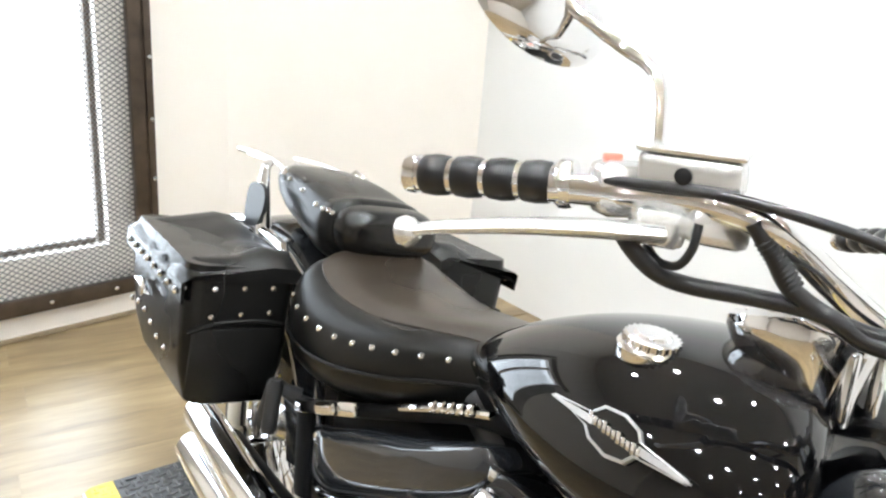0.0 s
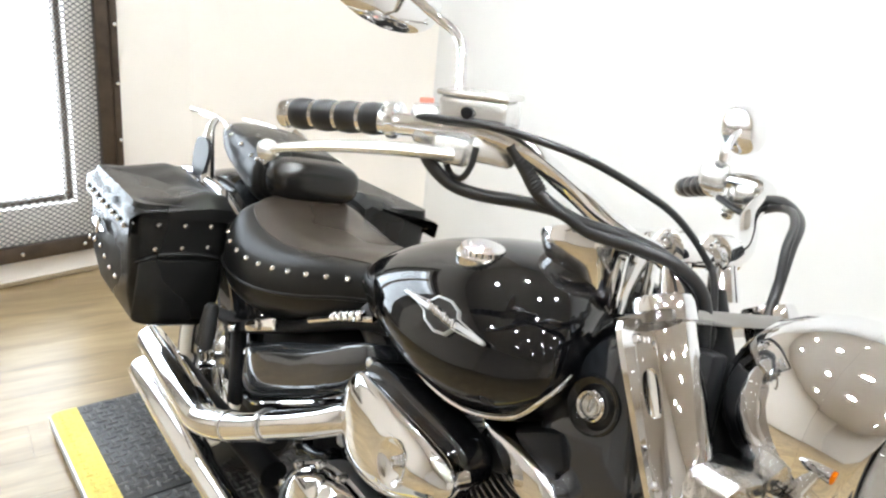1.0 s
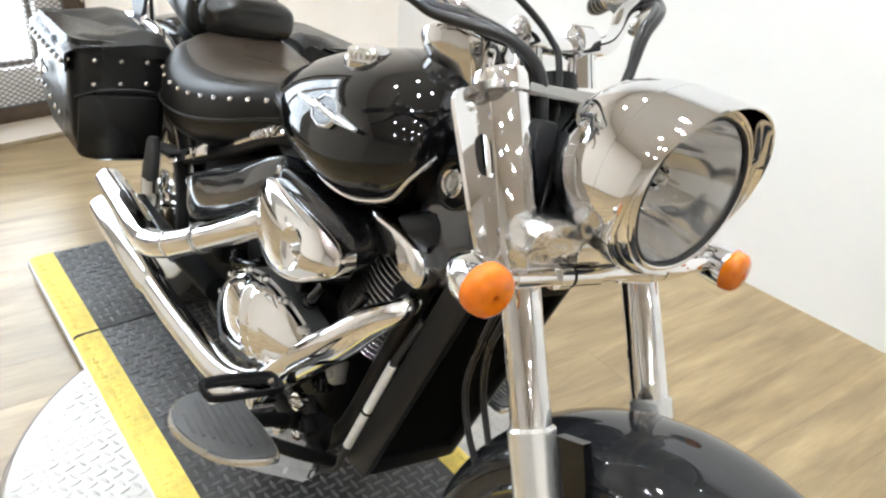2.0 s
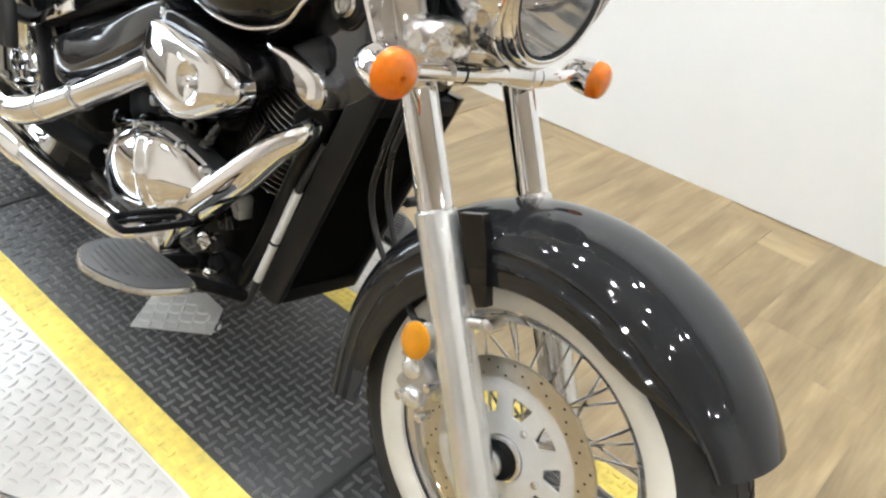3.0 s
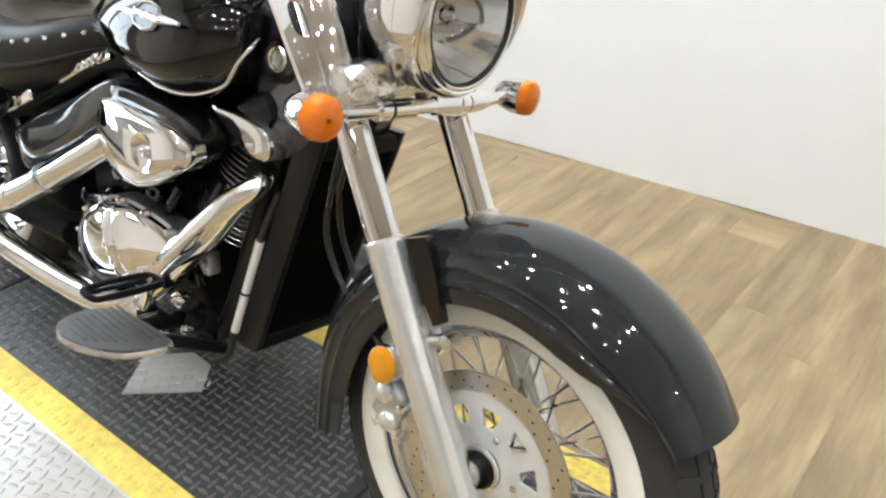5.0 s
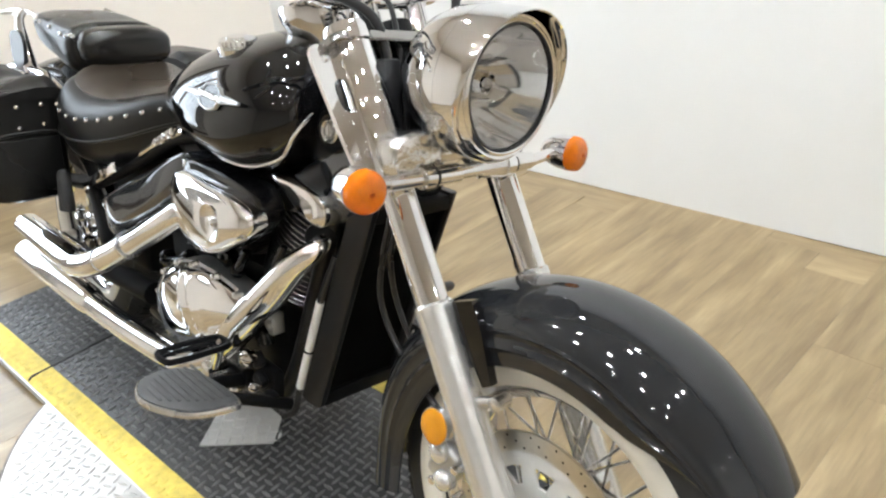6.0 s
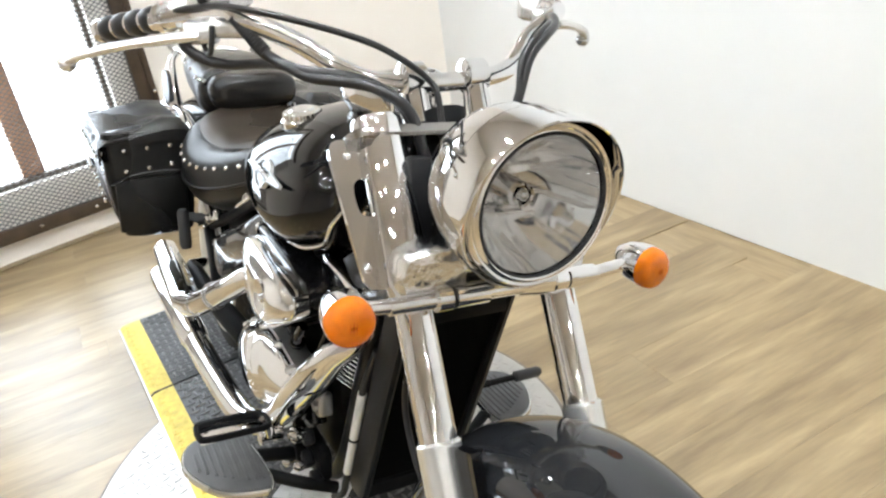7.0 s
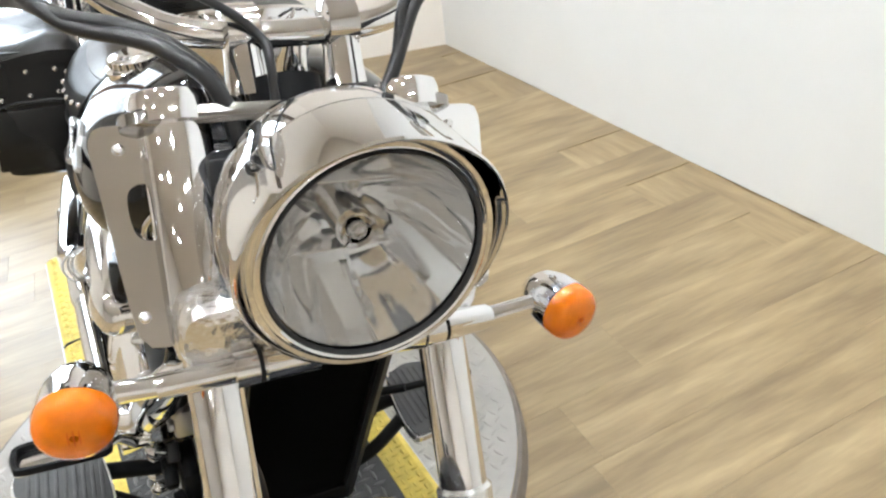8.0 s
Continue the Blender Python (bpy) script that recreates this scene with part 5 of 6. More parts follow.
c1 = cylinder_fins((-0.492, 0, 0.66), (-0.590, 0, 0.485), "cylinder")
c2 = cylinder_fins((-0.80, 0, 0.65), (-0.72, 0, 0.50), "cylinder")
for cy, p in ((c1, (-0.462, 0, 0.695)), (c2, (-0.82, 0, 0.69))):
    bm = B()
    box(bm, p, (0.16, 0.22, 0.06), 0.025, Matrix.Rotation(radians(-28 if p[0] > -0.6 else 26), 4, "Y"))
    part("head_cover", bm, PLASTIC, cy)
bm = B()
drawn_by(None)
o = smooth_outline([(-0.635, 0.726), (-0.570, 0.730), (-0.505, 0.722), (-0.474, 0.702), (-0.474, 0.668), (-0.500, 0.662), (-0.545, 0.676), (-0.59, 0.700)], 4)
plate(bm, o, -0.085, -0.112, dome=-0.012, inset=0.35)
part("head_trim", bm, CHROME, c1, "chrome cylinder head trim")

# air cleaner: black backing and a domed chrome cover with a dished centre
AIR = [(-0.869, 0.678), (-0.848, 0.692), (-0.785, 0.695), (-0.715, 0.693), (-0.650, 0.690), (-0.603, 0.682), (-0.580, 0.662), (-0.585, 0.632), (-0.636, 0.598), (-0.700, 0.565), (-0.770, 0.550), (-0.833, 0.562), (-0.874, 0.606), (-0.880, 0.648)]
bm = B()
plate(bm, smooth_outline([(-0.730 + (x + 0.725) * 0.97, 0.638 + (z - 0.625) * 1.10) for x, z in AIR], 5), -0.118, -0.158, dome=-0.014, inset=0.08)
air = part("air_cleaner", bm, PAINT, bike, "chrome air cleaner cover on a black box")
bm = B()
o = smooth_outline(AIR, 5)
pts = [Vector((x, 0, z)) for x, z in o]
c = sum(pts, Vector()) / len(pts)
DISH = Vector((-0.684, 0, 0.634))
rings = []
for sc, y in ((1.0, -0.160), (1.0, -0.178), (1.006, -0.186), (0.992, -0.193), (0.94, -0.200), (0.82, -0.206), (0.66, -0.211), (0.52, -0.2145)):
    cc = c.lerp(DISH, (1 - sc) * 1.2)
    rings.append([cc + (p - c) * sc + Vector((0, y, 0)) for p in pts])
for r, y in ((0.036, -0.2175), (0.033, -0.2170), (0.030, -0.2140), (0.020, -0.2095), (0.010, -0.2090)):
    rings.append([DISH + (p - c).normalized() * r + Vector((0, y, 0)) for p in pts])
skin(bm, rings)
cov = part("cover", bm, CHROME, air, "domed chrome cover")
bm = B()
lathe(bm, DISH + Vector((0, -0.208, 0)), (0, -1, 0), [(0.0, 0.0085), (0.006, 0.0085), (0.008, 0.006), (0.006, 0.003)], 6)
part("cover_bolt", bm, CHROME_SOFT, cov, "hex bolt in the dished centre")
bm = B()
box(bm, (-0.865, -0.162, 0.70), (0.018, 0.02, 0.018), 0.004)
part("cover_tab", bm, CHROME_SOFT, air)

# right engine covers
LOW = [(-1.040, 0.362), (-1.005, 0.420), (-0.935, 0.464), (-0.865, 0.482), (-0.775, 0.484), (-0.690, 0.474), (-0.640, 0.452), (-0.682, 0.400), (-0.770, 0.345), (-0.900, 0.285), (-0.990, 0.278), (-1.032, 0.315)]
lowc = Vector((sum(p[0] for p in LOW) / len(LOW), 0, sum(p[1] for p in LOW) / len(LOW)))
bm = B()
plate(bm, smooth_outline([(lowc.x + (x - lowc.x) * 1.05, lowc.z + (z - lowc.z) * 1.06) for x, z in LOW], 5), -0.11, -0.152)
cl = part("clutch_cover", bm, CAST, bike, "chrome clutch cover")
bm = B()
face = [Vector((x, 0, z)) for x, z in smooth_outline(LOW, 6)]
rings = [[p + Vector((0, -0.150, 0)) for p in face]]
for sc in (1.0, 0.985, 0.955, 0.90, 0.84, 0.77, 0.70, 0.63, 0.56, 0.49, 0.42, 0.35, 0.28, 0.21, 0.14, 0.07):
    rr = []
    for p in face:
        q = lowc + (p - lowc) * sc
        fold = (q.x + 0.821) * 0.88 + (q.z - 0.406) * 0.475
        rise = 0.012 * (1 - sc ** 9) + 0.024 * (1 - sc * sc)
        rise += 0.008 * min(1.0, (1 - sc) * 5) * (math.exp(-((fold - 0.017) / 0.010) ** 2) + math.exp(-((fold + 0.017) / 0.010) ** 2))
        rr.append(q + Vector((0, -0.164 - rise, 0)))
    rings.append(rr)
skin(bm, rings)
part("cover_face", bm, CHROME, cl, "domed chrome face")
for x, z in LOW:
    bm = B()
    q = lowc + (Vector((x, 0, z)) - lowc) * 1.005
    lathe(bm, (q.x, -0.150, q.z), (0, -1, 0), [(0, 0.010), (0.008, 0.010), (0.012, 0.0075), (0.018, 0.007), (0.020, 0.004)], 8)
    part("cover_screw", bm, CHROME_SOFT, cl)
# black castings, rods and hoses between the covers
for x0, z0, x1, z1, y, r in ((-0.64, 0.50, -0.58, 0.60, -0.125, 0.008), (-0.625, 0.49, -0.560, 0.585, -0.130, 0.006), (-0.90, 0.50, -0.93, 0.57, -0.12, 0.011), (-0.96, 0.46, -1.06, 0.42, -0.12, 0.012), (-0.74, 0.50, -0.70, 0.555, -0.13, 0.010)):
    bm = B()
    tube(bm, [(x0, y, z0), ((x0 + x1) / 2 + 0.006, y - 0.006, (z0 + z1) / 2), (x1, y, z1)], r, 10)
    lathe(bm, (x0, y, z0), (x1 - x0, 0, z1 - z0), [(-0.006, r * 1.2), (0.0, r * 1.6), (0.010, r * 1.6), (0.014, r * 1.2)], 8)
    part("push_rod_cover", bm, PAINT, engine, "gloss black rod cover")
for k, (x, z, w) in enumerate(((-0.93, 0.515, 0.05), (-0.86, 0.520, 0.045), (-0.80, 0.515, 0.05), (-1.05, 0.375, 0.05), (-1.075, 0.42, 0.04), (-0.66, 0.385, 0.04), (-0.62, 0.43, 0.045))):
    bm = B()
    box(bm, (x, -0.118, z), (w, 0.03, 0.022 + 0.006 * (k % 3)), 0.006, Matrix.Rotation(radians(-20 + 17 * k), 4, "Y"))
    lathe(bm, (x + 0.006, -0.134, z), (0, -1, 0), [(0, 0.007), (0.006, 0.007), (0.008, 0.004)], 6)
    part("engine_boss", bm, PAINT if k % 3 else CAST, engine, "cast boss with a bolt")

# ---- exhaust
bm = B()
tube(bm, [(-0.535, -0.065, 0.628), (-0.508, -0.105, 0.614), (-0.545, -0.130, 0.572), (-0.600, -0.142, 0.505), (-0.680, -0.152, 0.418), (-0.755, -0.160, 0.338), (-0.80, -0.165, 0.31)], [0.017, 0.019, 0.026, 0.034, 0.037, 0.032, 0.024], 24)
fh = part("front_header", bm, CHROME, bike, "chrome front header pipe shield")
bm = B()
lathe(bm, (-0.530, -0.078, 0.625), (0.6, -0.75, -0.2), [(-0.006, 0.026), (0.0, 0.030), (0.006, 0.030), (0.010, 0.024)], 24)
part("header_flange", bm, BLACK, fh, "cast flange at the cylinder head")
for dz in (-0.030, 0.030):
    bm = B()
    lathe(bm, (-0.528, -0.085, 0.625 + dz), (0.6, -0.75, -0.2), [(-0.004, 0.008), (0.010, 0.008), (0.012, 0.005)], 6)
    part("flange_nut", bm, BLACK, fh)
bm = B()
tube(bm, [(-0.755, -0.165, 0.330), (-0.80, -0.195, 0.298), (-0.88, -0.213, 0.278), (-1.05, -0.222, 0.266), (-1.20, -0.228, 0.262), (-1.34, -0.232, 0.262)], [0.026, 0.027, 0.028, 0.029, 0.030, 0.031], 24)
ex1 = part("lower_exhaust", bm, CHROME, bike, "chrome lower exhaust pipe")
bm = B()
lathe(bm, (-1.26, -0.230, 0.262), (-1, -0.03, 0.01), [(0.0, 0.030), (0.03, 0.036), (0.38, 0.038), (0.455, 0.037), (0.455, 0.031), (0.35, 0.030), (0.34, 0.004)], 32, cap=True)
part("muffler", bm, CHROME, ex1, "chrome muffler")
bm = B()
tube(bm, [(-0.835, -0.135, 0.625), (-0.865, -0.180, 0.600), (-0.93, -0.202, 0.555), (-1.02, -0.214, 0.500), (-1.12, -0.228, 0.440), (-1.22, -0.240, 0.388), (-1.30, -0.243, 0.360), (-1.36, -0.241, 0.352)], [0.024, 0.026, 0.027, 0.028, 0.029, 0.031, 0.033, 0.034], 22)
ex2 = part("upper_exhaust", bm, CHROME, bike, "chrome upper exhaust pipe")
bm = B()
lathe(bm, (-1.285, -0.243, 0.362), (-1, 0.045, -0.075), [(0.0, 0.032), (0.03, 0.037), (0.40, 0.039), (0.485, 0.038), (0.485, 0.032), (0.38, 0.031), (0.37, 0.004)], 32, cap=True)
part("muffler", bm, CHROME, ex2, "chrome muffler")
for q, dr in (((-1.05, -0.219, 0.482), (-0.10, -0.014, -0.06)), ((-1.17, -0.234, 0.413), (-0.10, -0.012, -0.052))):
    bm = B()
    ring(bm, q, dr, [(-0.005, 0.0285), (-0.005, 0.0325), (0.005, 0.0325), (0.005, 0.0285)], 24)
    part("pipe_clamp", bm, CHROME_SOFT, ex2)

# ---- radiator, down tubes, neck cover
drawn_by(None)
SLEEVE_A, SLEEVE_B = Vector((-0.523, -0.084, 0.501)), Vector((-0.592, -0.080, 0.286))


def rad_x(z):
    return -0.396 - 0.3125 * (0.712 - z)


bm = B()
o = [(-0.062, 0.270), (0.112, 0.270), (0.112, 0.700), (-0.062, 0.700)]
skin(bm, [[(rad_x(z) + d, y, z) for y, z in o] for d in (-0.012, -0.055)])
rad = part("radiator", bm, BLACK, bike, "black radiator with shroud", smooth=False)
bm = B()
for k in range(72):
    z = 0.300 + k * 0.0052
    box(bm, (rad_x(z) - 0.010, 0.025, z), (0.004, 0.165, 0.0018))
tagged(part("radiator_core", bm, CORE, rad, smooth=False), kind="stuff")
for y, sgn in ((-0.068, -1), (0.120, 1)):
    bm = B()
    prof = ((0.000, -0.010), (0.004, -0.004), (0.002, 0.004), (-0.010, 0.009), (-0.052, 0.010), (-0.058, 0.004), (-0.058, -0.006))
    skin(bm, [[(rad_x(z) + dx * k, y + sgn * dy, z) for dx, dy in prof] for z, k in ((0.262, 0.7), (0.268, 1.0), (0.45, 1.0), (0.62, 1.0), (0.705, 1.0), (0.714, 0.8))])
    part("radiator_shroud", bm, PLASTIC, rad, "black shroud panel")
for z in (0.278, 0.694):
    bm = B()
    box(bm, (rad_x(z) - 0.020, 0.025, z), (0.045, 0.18, 0.030), 0.006)
    part("radiator_tank", bm, BLACK, rad)
for s in (-1, 1):
    bm = B()
    tube(bm, [(-0.46, 0.015 + s * 0.05, 0.84), (-0.515, 0.015 + s * 0.075, 0.66), (-0.56, 0.015 + s * 0.082, 0.50), (-0.625, 0.015 + s * 0.085, 0.30), (-0.70, 0.015 + s * 0.09, 0.215), (-0.90, 0.015 + s * 0.10, 0.205), (-1.22, 0.015 + s * 0.11, 0.23)], 0.017, 14)
    part("down_tube", bm, PLASTIC, bike, "black frame down tube")
    bm = B()
    o = smooth_outline([(-0.555, 0.715), (-0.568, 0.765), (-0.548, 0.845), (-0.512, 0.910), (-0.470, 0.915), (-0.440, 0.860), (-0.415, 0.790), (-0.402, 0.735), (-0.432, 0.690), (-0.500, 0.658)], 5)
    plate(bm, o, 0.012 + s * 0.045, 0.012 + s * 0.080, dome=s * 0.022, inset=0.5)
    nk = part("neck_cover", bm, PAINT_DARK, bike, "glossy black neck side cover")
    if s < 0:
        LK, LD = Vector((-0.484, -0.093, 0.828)), Vector((0.10, -1, 0.05))
        bm = B()
        lathe(bm, LK, LD, [(-0.012, 0.040), (0.002, 0.039), (0.004, 0.036), (0.001, 0.024), (-0.004, 0.020)], 36)
        part("lock_surround", bm, PAINT, nk)
        bm = B()
        ring(bm, LK, LD, [(-0.006, 0.0205), (0.007, 0.0205), (0.009, 0.0185), (0.007, 0.0160), (-0.006, 0.0160)], 28)
        part("ignition_lock", bm, CHROME, nk, "chrome ignition lock")
        bm = B()
        lathe(bm, LK, LD, [(-0.006, 0.0155), (0.003, 0.0155), (0.006, 0.012), (0.004, 0.004)], 24)
        box(bm, LK + LD.normalized() * 0.005, (0.004, 0.006, 0.018), 0.001)
        part("lock_barrel", bm, CHROME_SOFT, nk)
# drain hose with its white sleeve in front of the frame
bm = B()
tube(bm, [(-0.490, -0.075, 0.600), SLEEVE_A, SLEEVE_B, (-0.607, -0.082, 0.225), (-0.640, -0.088, 0.195)], 0.0068, 10)
dh = part("drain_hose", bm, RUBBER, bike, "thin black hose along the frame")
bm = B()
tube(bm, [SLEEVE_A, SLEEVE_B], 0.0085, 14, smooth=False)
part("white_sleeve", bm, WHITE_TAPE, dh, "white sleeve on the hose")
bm = B()
ring(bm, SLEEVE_A.lerp(SLEEVE_B, 0.55), SLEEVE_B - SLEEVE_A, [(-0.002, 0.0085), (-0.002, 0.0105), (0.002, 0.0105), (0.002, 0.0085)], 16)
part("cable_tie", bm, BLACK, dh)

# ---- footboards, pedals
BOARD = smooth_outline([(-0.757, -0.310), (-0.738, -0.348), (-0.685, -0.366), (-0.625, -0.348), (-0.578, -0.310), (-0.558, -0.243), (-0.575, -0.226), (-0.650, -0.228), (-0.725, -0.243), (-0.752, -0.275)], 4)
bcx, bcy = sum(p[0] for p in BOARD) / len(BOARD), sum(p[1] for p in BOARD) / len(BOARD)
for s, off in ((-1, 0.0), (1, 0.02)):
    def board_ring(z, k):
        return [(bcx + (x - bcx) * k, off - s * (bcy + (y - bcy) * k), z) for x, y in BOARD]

    bm = B()
    skin(bm, [board_ring(z, k) for z, k in ((0.310, 0.96), (0.312, 1.0), (0.3215, 1.0), (0.3235, 0.985))])
    fb = part("footboard", bm, CHROME_SOFT, bike, "aluminium footboard with rubber pad")
    bm = B()
    skin(bm, [board_ring(z, k) for z, k in ((0.322, 0.945), (0.3265, 0.94), (0.3275, 0.92))])
    pad = part("rubber_pad", bm, PAD_RUBBER, fb, "ribbed rubber pad")
    for k in range(9):
        yy = -0.241 - k * 0.0125
        x0, x1 = -0.735 + 0.006 * max(0, k - 5) ** 1.6, -0.585 - 0.0028 * k ** 1.5
        bm = B()
        box(bm, ((x0 + x1) / 2, off - s * yy, 0.3283), (x1 - x0, 0.0055, 0.003), 0.001)
        part("pad_rib", bm, PAD_RUBBER, pad)
    bm = B()
    tube(bm, [(-0.69, off + s * 0.13, 0.28), (-0.69, off + s * 0.25, 0.305)], 0.014, 10, smooth=False)
    tube(bm, [(-0.60, off + s * 0.10, 0.25), (-0.60, off + s * 0.17, 0.285), (-0.64, off + s * 0.245, 0.305)], 0.012, 10)
    part("board_bracket", bm, BLACK, fb)
bm = B()
tube(bm, [(-0.745, -0.188, 0.300), (-0.715, -0.196, 0.335), (-0.672, -0.212, 0.385), (-0.632, -0.228, 0.414)], [0.012, 0.011, 0.010, 0.010], 12)
lathe(bm, (-0.745, -0.185, 0.300), (0, 1, 0), [(-0.025, 0.012), (-0.022, 0.018), (0.022, 0.018), (0.025, 0.012)], 16)
bp = part("brake_pedal", bm, CHROME, bike, "chrome brake pedal")
bm = B()
box(bm, (-0.630, -0.284, 0.414), (0.050, 0.118, 0.006), 0.003)
part("pedal_plate", bm, CHROME, bp, "thin chrome pedal plate")
bm = B()
LOOP = [(-0.655, -0.236), (-0.660, -0.300), (-0.656, -0.340), (-0.640, -0.348), (-0.614, -0.346), (-0.602, -0.334), (-0.600, -0.270), (-0.602, -0.226), (-0.620, -0.218), (-0.645, -0.222)]
o = smooth_outline(LOOP, 5)
lc = Vector((sum(p[0] for p in o) / len(o), sum(p[1] for p in o) / len(o), 0))
skin(bm, [[(lc.x + (x - lc.x) * k, lc.y + (y - lc.y) * (1 - (1 - k) * 0.45), z) for x, y in o] for z, k in ((0.417, 1.0), (0.424, 1.0), (0.427, 0.94), (0.426, 0.76), (0.418, 0.72))], loop=True)
part("pedal_pad", bm, BLACK, bp, "black rubber pad with an open middle")
bm = B()
box(bm, (-0.66, -0.115, 0.29), (0.10, 0.03, 0.07), 0.012)
lk = part("pedal_linkage", bm, BLACK, bike, "black pedal mount on the frame")
for k in range(5):
    bm = B()
    box(bm, (-0.61 - 0.024 * k, -0.136 - 0.008 * (k % 2), 0.275 + 0.016 * ((k * 2) % 5)), (0.034, 0.022, 0.024), 0.006, Matrix.Rotation(radians(25 * k), 4, "Y"))
    part("link_block", bm, BLACK if k % 2 else PLASTIC, lk)
for x, z, r in ((-0.655, 0.352, 0.016), (-0.70, 0.262, 0.012), (-0.628, 0.300, 0.010)):
    bm = B()
    lathe(bm, (x, -0.160, z), (0.2, -1, 0.1), [(-0.012, r * 0.8), (0.0, r), (0.008, r), (0.014, r * 0.6), (0.016, r * 0.2)], 20)
    part("link_boss", bm, CHROME, lk, "chrome link boss")
bm = B()
tube(bm, [(-0.70, 0.14, 0.33), (-0.64, 0.20, 0.375), (-0.62, 0.25, 0.388)], 0.008, 10)
tube(bm, [(-0.62, 0.25, 0.388), (-0.618, 0.318, 0.390)], 0.007, 10, smooth=False)
sl = part("shift_lever", bm, BLACK, bike, "black gear lever")
bm = B()
lathe(bm, (-0.618, 0.310, 0.390), (0, 1, 0), [(0, 0.008), (0.004, 0.012), (0.060, 0.012), (0.068, 0.008)], 16)
part("lever_rubber", bm, RUBBER, sl)
bm = B()
drawn_by(None)
e = BIKE.inverted() @ Vector((-0.90, 0.235, 0.004))
tube(bm, [(-0.77, 0.15, 0.245), e + Vector((0.02, -0.03, 0.03)), e], 0.012, 10, smooth=False)
box(bm, e + Vector((0, 0, 0.004)), (0.06, 0.05, 0.008), 0.003, Matrix.Rotation(radians(11), 4, "X"))
part("side_stand", bm, BLACK, bike, "black side stand")
drawn_by(BODY)

MIRROR = material("mirror_glass", (0.9, 0.9, 0.9), 0.02, 1.0, vary=0.01)
# ---- handlebar and controls
RB = Vector((-0.44, 0, 0.955))
bm = B()
for s in (1,):
    tube(bm, [(-0.572, -0.312, 1.055), (-0.555, -0.295, 1.058), (-0.505, -0.262, 1.066), (-0.455, -0.246, 1.070), (-0.418, -0.225, 1.062), (-0.402, -0.168, 1.032), (-0.375, -0.13, 1.004), (-0.356, -0.085, 0.987), (-0.352, 0, 0.982), (-0.356, 0.085, 0.987), (-0.375, 0.13, 1.004), (-0.402, 0.168, 1.032), (-0.418, 0.225, 1.062), (-0.455, 0.246, 1.070), (-0.505, 0.262, 1.066), (-0.555, 0.295, 1.058), (-0.572, 0.312, 1.055)], 0.0125, 16)
hb = part("handlebar", bm, CHROME, bike, "chrome pulled-back handlebar")
for s in (-1, 1):
    bm = B()
    tube(bm, [(-0.335, s * 0.045, 0.935), (-0.345, s * 0.045, 0.97), (-0.352, s * 0.045, 1.0)], [0.020, 0.017, 0.017], 18)
    lathe(bm, (-0.352, s * 0.045, 0.988), (0, 1, 0), [(-0.016, 0.018), (-0.014, 0.023), (0.014, 0.023), (0.016, 0.018)], 20)
    part("riser", bm, CHROME, bike, "chrome handlebar riser")
    a, b = Vector((-0.556, s * 0.297, 1.058)), Vector((-0.612, s * 0.395, 1.040))
    d = (b - a)
    drawn_by(None)
    ga, gb = (Vector((-0.730, -0.336, 1.098)), Vector((-0.860, -0.411, 1.066))) if s < 0 else (Vector((-0.720, 0.362, 1.128)), Vector((-0.845, 0.460, 1.104)))
    gd = gb - ga
    Lg = gd.length
    bm = B()
    lathe(bm, ga, gd, [(0.0, 0.0175), (Lg * 0.96, 0.0175), (Lg, 0.012)], 24)
    gr = part("grip", bm, CHROME, bike, "chrome-banded rubber grip")
    for k in range(4):
        p0 = (0.05 + 0.225 * k) * Lg
        p1 = p0 + 0.200 * Lg
        bm = B()
        lathe(bm, ga, gd, [(p0, 0.0170), (p0 + 0.003, 0.0195), (p0 + 0.10 * Lg, 0.0208), (p1 - 0.003, 0.0195), (p1, 0.0170)], 24, cap=False)
        part("rubber_band", bm, GRIP, gr, "black rubber grip band")
    bm = B()
    lathe(bm, ga, gd, [(-0.012, 0.022), (-0.006, 0.0235), (0.0, 0.0235), (0.004, 0.020)], 24)
    part("grip_collar", bm, CHROME, gr)
    bm = B()
    lathe(bm, ga, gd, [(Lg * 0.95, 0.019), (Lg * 0.99, 0.0195), (Lg * 1.03, 0.0185), (Lg * 1.05, 0.012)], 24)
    part("grip_end", bm, CHROME, gr)
    drawn_by(BODY)
    # switch housing
    bm = B()
    q = d.to_track_quat("X", "Z").to_matrix().to_4x4()
    box(bm, a - d.normalized() * 0.036 + Vector((0, 0, 0.002)), (0.048, 0.044, 0.046), 0.012, q)
    sw = part("switch_housing", bm, SILVER, bike, "silver switch housing")
    if s < 0:
        bm = B()
        box(bm, a - d.normalized() * 0.028 + Vector((-0.002, -0.002, 0.027)), (0.016, 0.009, 0.006), 0.002, q)
        part("kill_switch", bm, RED, sw, "red switch")
    # reservoir with lid
    bm = B()
    c0 = Vector((-0.488, s * 0.244, 1.087))
    if s < 0:
        lev = Matrix.Rotation(radians(9), 4, "X") @ Matrix.Rotation(radians(30), 4, "Z")
        box(bm, c0 + Vector((0.0, 0, 0.002)), (0.080, 0.044, 0.032), 0.007, lev)
        mc = part("brake_reservoir", bm, SILVER, bike, "silver brake fluid reservoir")
        bm = B()
        box(bm, c0 + Vector((0.0, -0.003, 0.021)), (0.083, 0.047, 0.007), 0.003, lev)
        part("reservoir_lid", bm, SILVER, mc)
        bm = B()
        lathe(bm, c0 + Vector((0.010, -0.0225, 0.000)), (0.5, -0.87, -0.12), [(0.0, 0.0065), (0.004, 0.0065), (0.005, 0.004)], 16)
